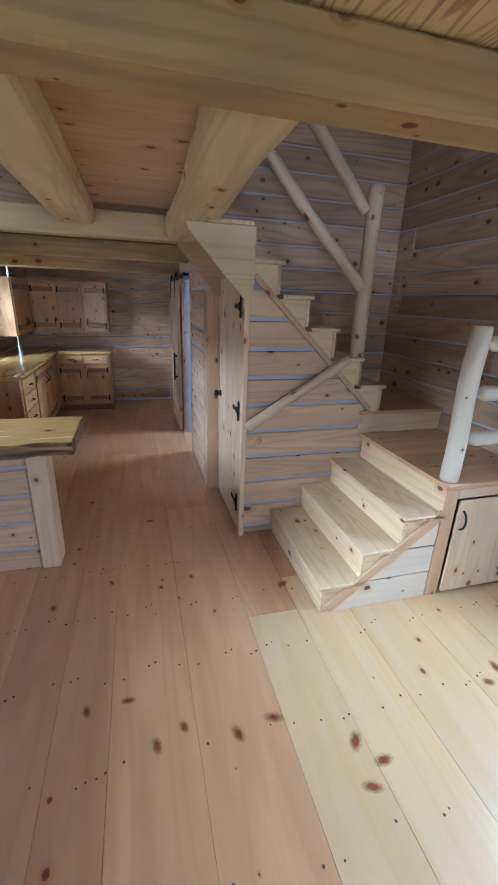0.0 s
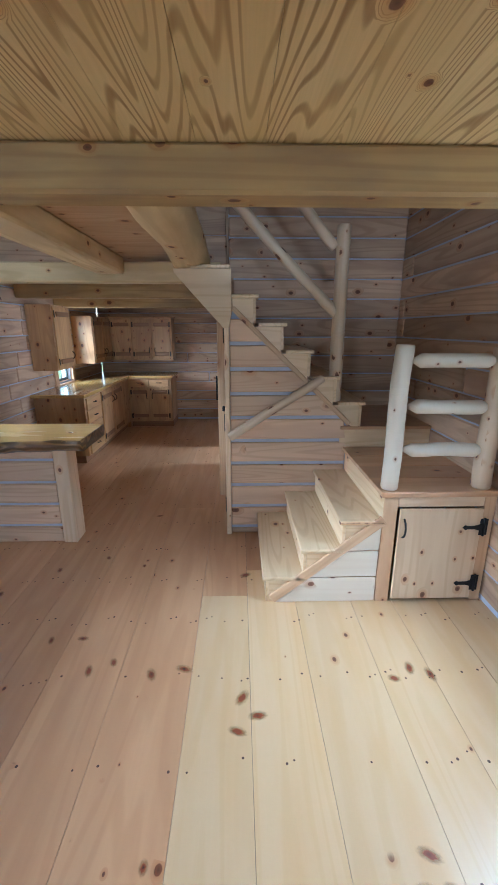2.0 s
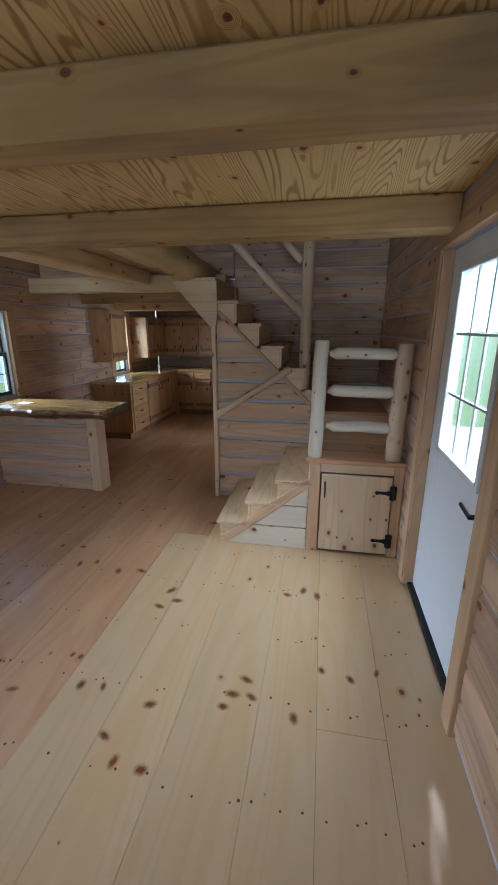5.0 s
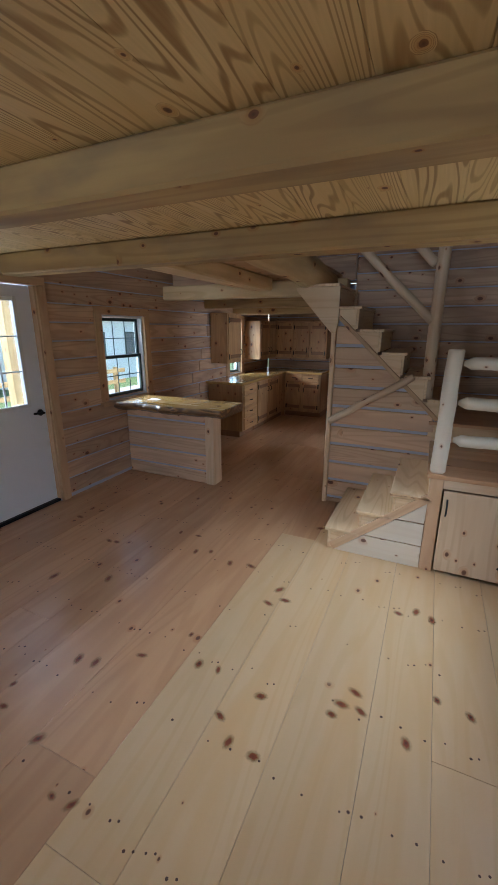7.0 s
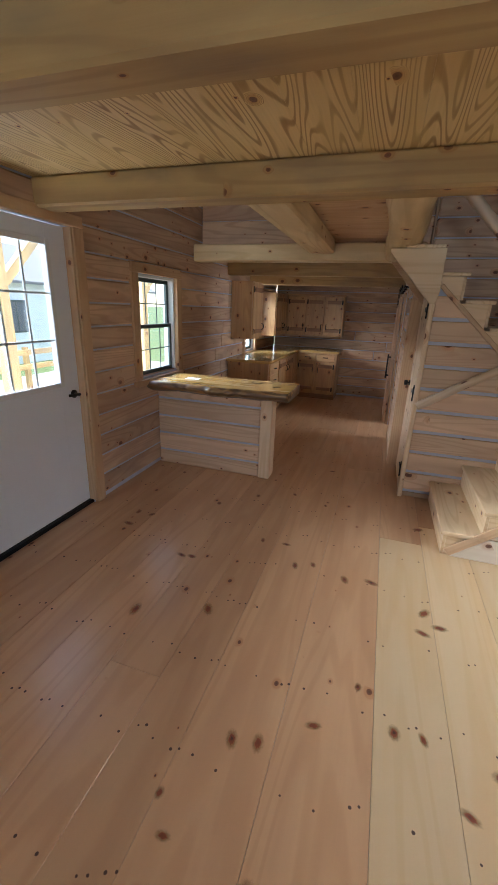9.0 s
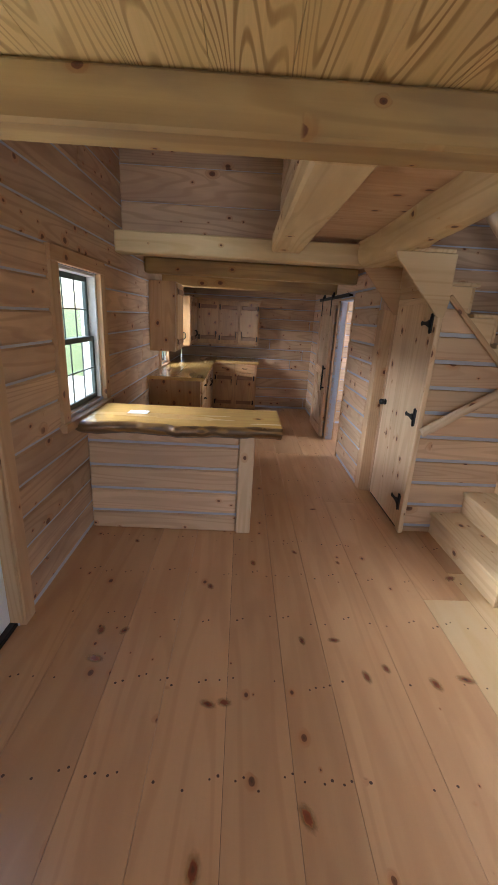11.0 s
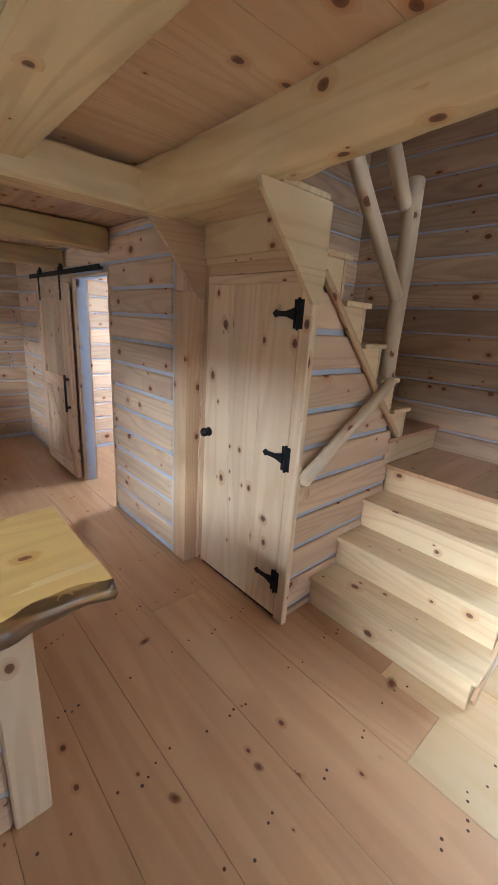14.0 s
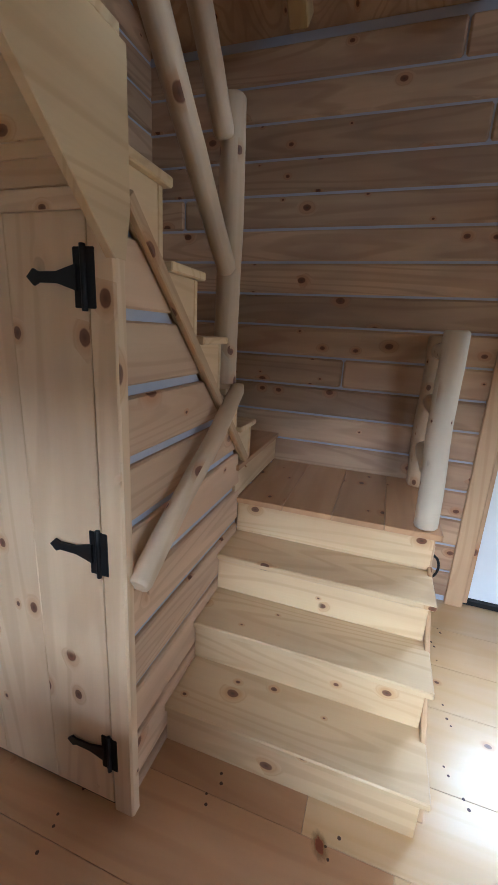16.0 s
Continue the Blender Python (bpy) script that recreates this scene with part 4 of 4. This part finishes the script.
def white_shed(loc, length, width, high):
    x, y = loc
    h = thing("white_shed", "white clapboard shed with dark windows across the yard", "building", (x, y, -0.45), "sheds across the yard")
    z0, z1 = -0.45, -0.45 + high
    n = int(high / 0.2)
    boxes("wall", h, M_SIDING, [((x - width, x + 0.012 * (i % 2)), (y, y + length), (z0 + i * 0.2, z0 + i * 0.2 + 0.198)) for i in range(n)])
    plate("roof", h, M_ROOF, [(x + 0.35, z1 - 0.1), (x - width / 2, z1 + width * 0.3), (x - width - 0.35, z1 - 0.1), (x - width - 0.35, z1 - 0.02), (x - width / 2, z1 + width * 0.3 + 0.1), (x + 0.35, z1 - 0.02)][::-1], "y", y - 0.3, y + length + 0.3, 0)
    for i in range(int(length / 2)):
        wy = y + 0.8 + i * 2.0
        win = board("window", h, M_SASH, (x + 0.014, x + 0.05), (wy, wy + 0.8), (z0 + 1.0, z0 + 2.0), "z", 0.004)
        for a in (0.06, 0.42):
            board("pane", win, M_ROOF, (x + 0.05, x + 0.056), (wy + a, wy + a + 0.32), (z0 + 1.06, z0 + 1.94), "z", 0.001)
    return h


white_shed((-10.0, -3.0), 8.0, 4.0, 2.6)
white_shed((-11.0, 8.0), 9.0, 4.0, 2.6)
pf = thing("porch_frame", "timber porch posts with a brace outside the window", "porch", (-3.6, 3.0, -0.45))
for y in (-0.5, 2.2, 4.9):
    board("post", pf, M_BEAM, (-3.7, -3.56), (y, y + 0.14), (-0.45, 2.3), "z", 0.006)
    stick("brace", pf, M_BEAM, (-3.63, y + 0.14, 1.75), (-3.63, y + 0.7, 2.3), 0.1, 0.08, (1, 0, 0))
board("plate", pf, M_BEAM, (-3.72, -3.54), (-1.0, 5.6), (2.301, 2.48), "y", 0.006)
fence = thing("fence", "low board fence at the edge of the grass", "fence", (-7, 2, -0.45))
for i in range(7):
    board("post", fence, M_BEAM, (-7.5, -7.4), (-5 + i * 2.2, -4.9 + i * 2.2), (-0.45, 0.55), "z", 0.004)
for z in (0.05, 0.38):
    board("rail", fence, M_BEAM, (-7.398, -7.37), (-5.2, 8.6), (z, z + 0.12), "y", 0.004)


def tree(loc, high, seed):
    rnd = random.Random(seed)
    t = thing("tree", "leafy green tree beyond the yard", "tree", (*loc, -0.45), "trees beyond the yard")
    base = Vector((*loc, -0.45))
    pole("trunk", t, M_TRUNK, base, base + Vector((0, 0, high * 0.75)), 0.2, 0.07, seed, 0.1, 10, 8)
    for i in range(6):
        a, z = rnd.uniform(0, 6.28), rnd.uniform(0.3, 0.65) * high
        p = base + Vector((0, 0, z))
        pole("limb", t, M_TRUNK, p, p + Vector((math.cos(a), math.sin(a), 0.8)) * high * 0.22, 0.07, 0.02, i, 0.1, 7, 4)
    vs, fs = [], []
    for i in range(2600):
        u = Vector((rnd.gauss(0, 1), rnd.gauss(0, 1), rnd.gauss(0, 1))).normalized() * rnd.uniform(0.35, 1) ** 0.5
        k = 1 + 0.35 * noise.noise(u * 2.3 + Vector((seed, 0, 0)))
        p = base + Vector((u.x * high * 0.30 * k, u.y * high * 0.30 * k, high * 0.62 + u.z * high * 0.36 * k))
        s = rnd.uniform(0.08, 0.17)
        e = Euler((rnd.uniform(0, 6.28), rnd.uniform(0, 6.28), rnd.uniform(0, 6.28))).to_matrix()
        b = len(vs)
        vs += [p + e @ Vector(q) * s for q in ((-1, 0, 0), (0, -0.5, 0.1), (1, 0, 0), (0, 0.5, 0.1))]
        fs.append((b, b + 1, b + 2, b + 3))
    me = bpy.data.meshes.new("crown")
    me.from_pydata(vs, [], fs)
    me.materials.append(M_LEAF)
    tagged(attach(new("crown", me), t, Matrix()), kind="stuff")


for i, (x, y, h) in enumerate(((11, 1.5, 7), (13, 6, 8), (12, -4, 7.5), (15, 11, 9), (-18, 5, 8), (-19, -6, 9), (14, 17, 9))):
    tree((x, y), h, i + 2)

# ---------------------------------------------------------------- floorboards
rnd = random.Random(21)
seams = [XL - 0.05, -1.55, -1.26, -1.0, -0.72, -0.46, -0.24, 0.10, 0.46, 0.75, 1.05, 1.40, 1.66, 1.95, XR + 0.1]
for i, (a, b) in enumerate(zip(seams, seams[1:])):
    if a >= 0.4:
        ends = [YF - 0.05, rnd.choice((-0.75, 0.1, -1.4)), 1.62 if i == 8 else 1.9, YK + 0.05]
    else:
        ends = [YF - 0.05, rnd.uniform(-1.2, 0.2), rnd.uniform(2.6, 4.4), YK + 0.05]
    for c, d in zip(ends, ends[1:]):
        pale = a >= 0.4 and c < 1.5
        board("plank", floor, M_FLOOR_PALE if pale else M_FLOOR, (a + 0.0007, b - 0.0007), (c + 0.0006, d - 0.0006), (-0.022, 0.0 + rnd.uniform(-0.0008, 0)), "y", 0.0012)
bm = bmesh.new()
for i, (a, b) in enumerate(zip(seams, seams[1:])):
    y = YF + 0.25
    while y < YK:
        for f in (0.14, 0.5, 0.86):
            if rnd.random() < 0.8:
                p = Vector((a + (b - a) * (f + rnd.uniform(-0.05, 0.05)), y + rnd.uniform(-0.03, 0.03), 0.0006))
                for q in ((0, 0), (0.03, 0.012))[: 1 + (rnd.random() < 0.35)]:
                    r = rnd.uniform(0.0045, 0.0068)
                    bm.faces.new([bm.verts.new(p + Vector((q[0] + r * math.cos(k * 1.0472), q[1] + r * math.sin(k * 1.0472), 0))) for k in range(6)])
        y += 0.405
tagged(part("nail_heads", bm, M_NAIL, floor), kind="stuff")

# large floor knots, each with a reddish rim that fades along the grain
M_KNOT, knt, kb = mat_new("floor_knot")
ktc = knt.nodes.new("ShaderNodeTexCoord")
kwob = node(knt, "ShaderNodeTexNoise", Vector=ktc.outputs["Object"], Scale=2.6, Detail=3.0)
kinfo = knt.nodes.new("ShaderNodeObjectInfo")
klen = knt.nodes.new("ShaderNodeVectorMath")
klen.operation = "LENGTH"
knt.links.new(ktc.outputs["Object"], klen.inputs[0])
kd = math_node(knt, "ADD", klen.outputs["Value"], math_node(knt, "MULTIPLY", math_node(knt, "SUBTRACT", kwob.outputs[0], 0.5), 0.55))
kcol = mix_color(knt, smooth(knt, kd, 0.34, 0.46), (0.21, 0.05, 0.02), (0.44, 0.22, 0.085))
kcol = mix_color(knt, math_node(knt, "MULTIPLY", math_node(knt, "SUBTRACT", 1.0, smooth(knt, kd, 0.05, 0.30)), kinfo.outputs["Random"]), kcol, (0.035, 0.016, 0.010))
knt.links.new(kcol, kb.inputs["Base Color"])
kb.inputs["Roughness"].default_value = 0.4
kb.inputs["Coat Weight"].default_value = 0.3
kcore = math_node(knt, "SUBTRACT", 1.0, smooth(knt, kd, 0.40, 0.50))
khalo = math_node(knt, "MULTIPLY", math_node(knt, "SUBTRACT", 1.0, smooth(knt, kd, 0.30, 0.95)), 0.6)
knt.links.new(math_node(knt, "MAXIMUM", kcore, khalo), kb.inputs["Alpha"])
knot_mesh = bpy.data.meshes.new("knot")
knot_mesh.from_pydata([(math.cos(k * math.pi / 12), math.sin(k * math.pi / 12), 0) for k in range(24)], [], [tuple(range(24))])
knot_mesh.materials.append(M_KNOT)
KNOTS = [(-1.42, 2.15), (-1.39, 1.29), (-1.36, 1.11), (-1.27, 1.29), (-0.85, 1.67), (-0.8, 0.35), (-0.8, 0.89), (-0.73, 0.9), (-0.58, 1.93), (-0.43, 0.49), (-0.34, 1.26), (-0.28, 2.08), (-0.23, -0.37), (-0.17, 1.27), (-0.16, -0.47), (-0.03, 2.77), (0.01, 1.97), (-0.06, -0.12), (-0.06, 1.05), (0.04, -0.1), (0.05, 1.1), (0.12, -0.51), (0.23, 0.04), (0.26, 1.02), (0.36, -0.64), (0.39, 0.28), (0.42, 1.05), (0.45, -0.63), (0.54, 0.12), (0.65, 0.13), (0.69, 0.72), (0.71, 0.88), (0.74, 1.84), (0.78, -0.09), (0.78, 0.79), (0.87, -0.18), (0.91, 0.08), (0.99, -0.19), (1.24, 0.13), (1.27, 0.2), (1.32, 0.29), (1.36, 0.2), (1.46, 0.97), (1.56, 0.13), (1.56, 1.03), (1.65, 0.99), (1.68, 0.41), (1.82, 0.38), (1.95, 0.44)]
for x, y in KNOTS:
    w = rnd.uniform(0.018, 0.034)
    turn = rnd.uniform(-35, 35) if rnd.random() < 0.7 else rnd.uniform(60, 120)
    m = Matrix.Translation((x, y, 0.0009 + 0.0002 * rnd.random())) @ pose(0, 0, 0, 0, 0, turn) @ Matrix.Diagonal((w, w * rnd.uniform(1.3, 2.0), 1, 1))
    attach(new("knot", knot_mesh), floor, m)
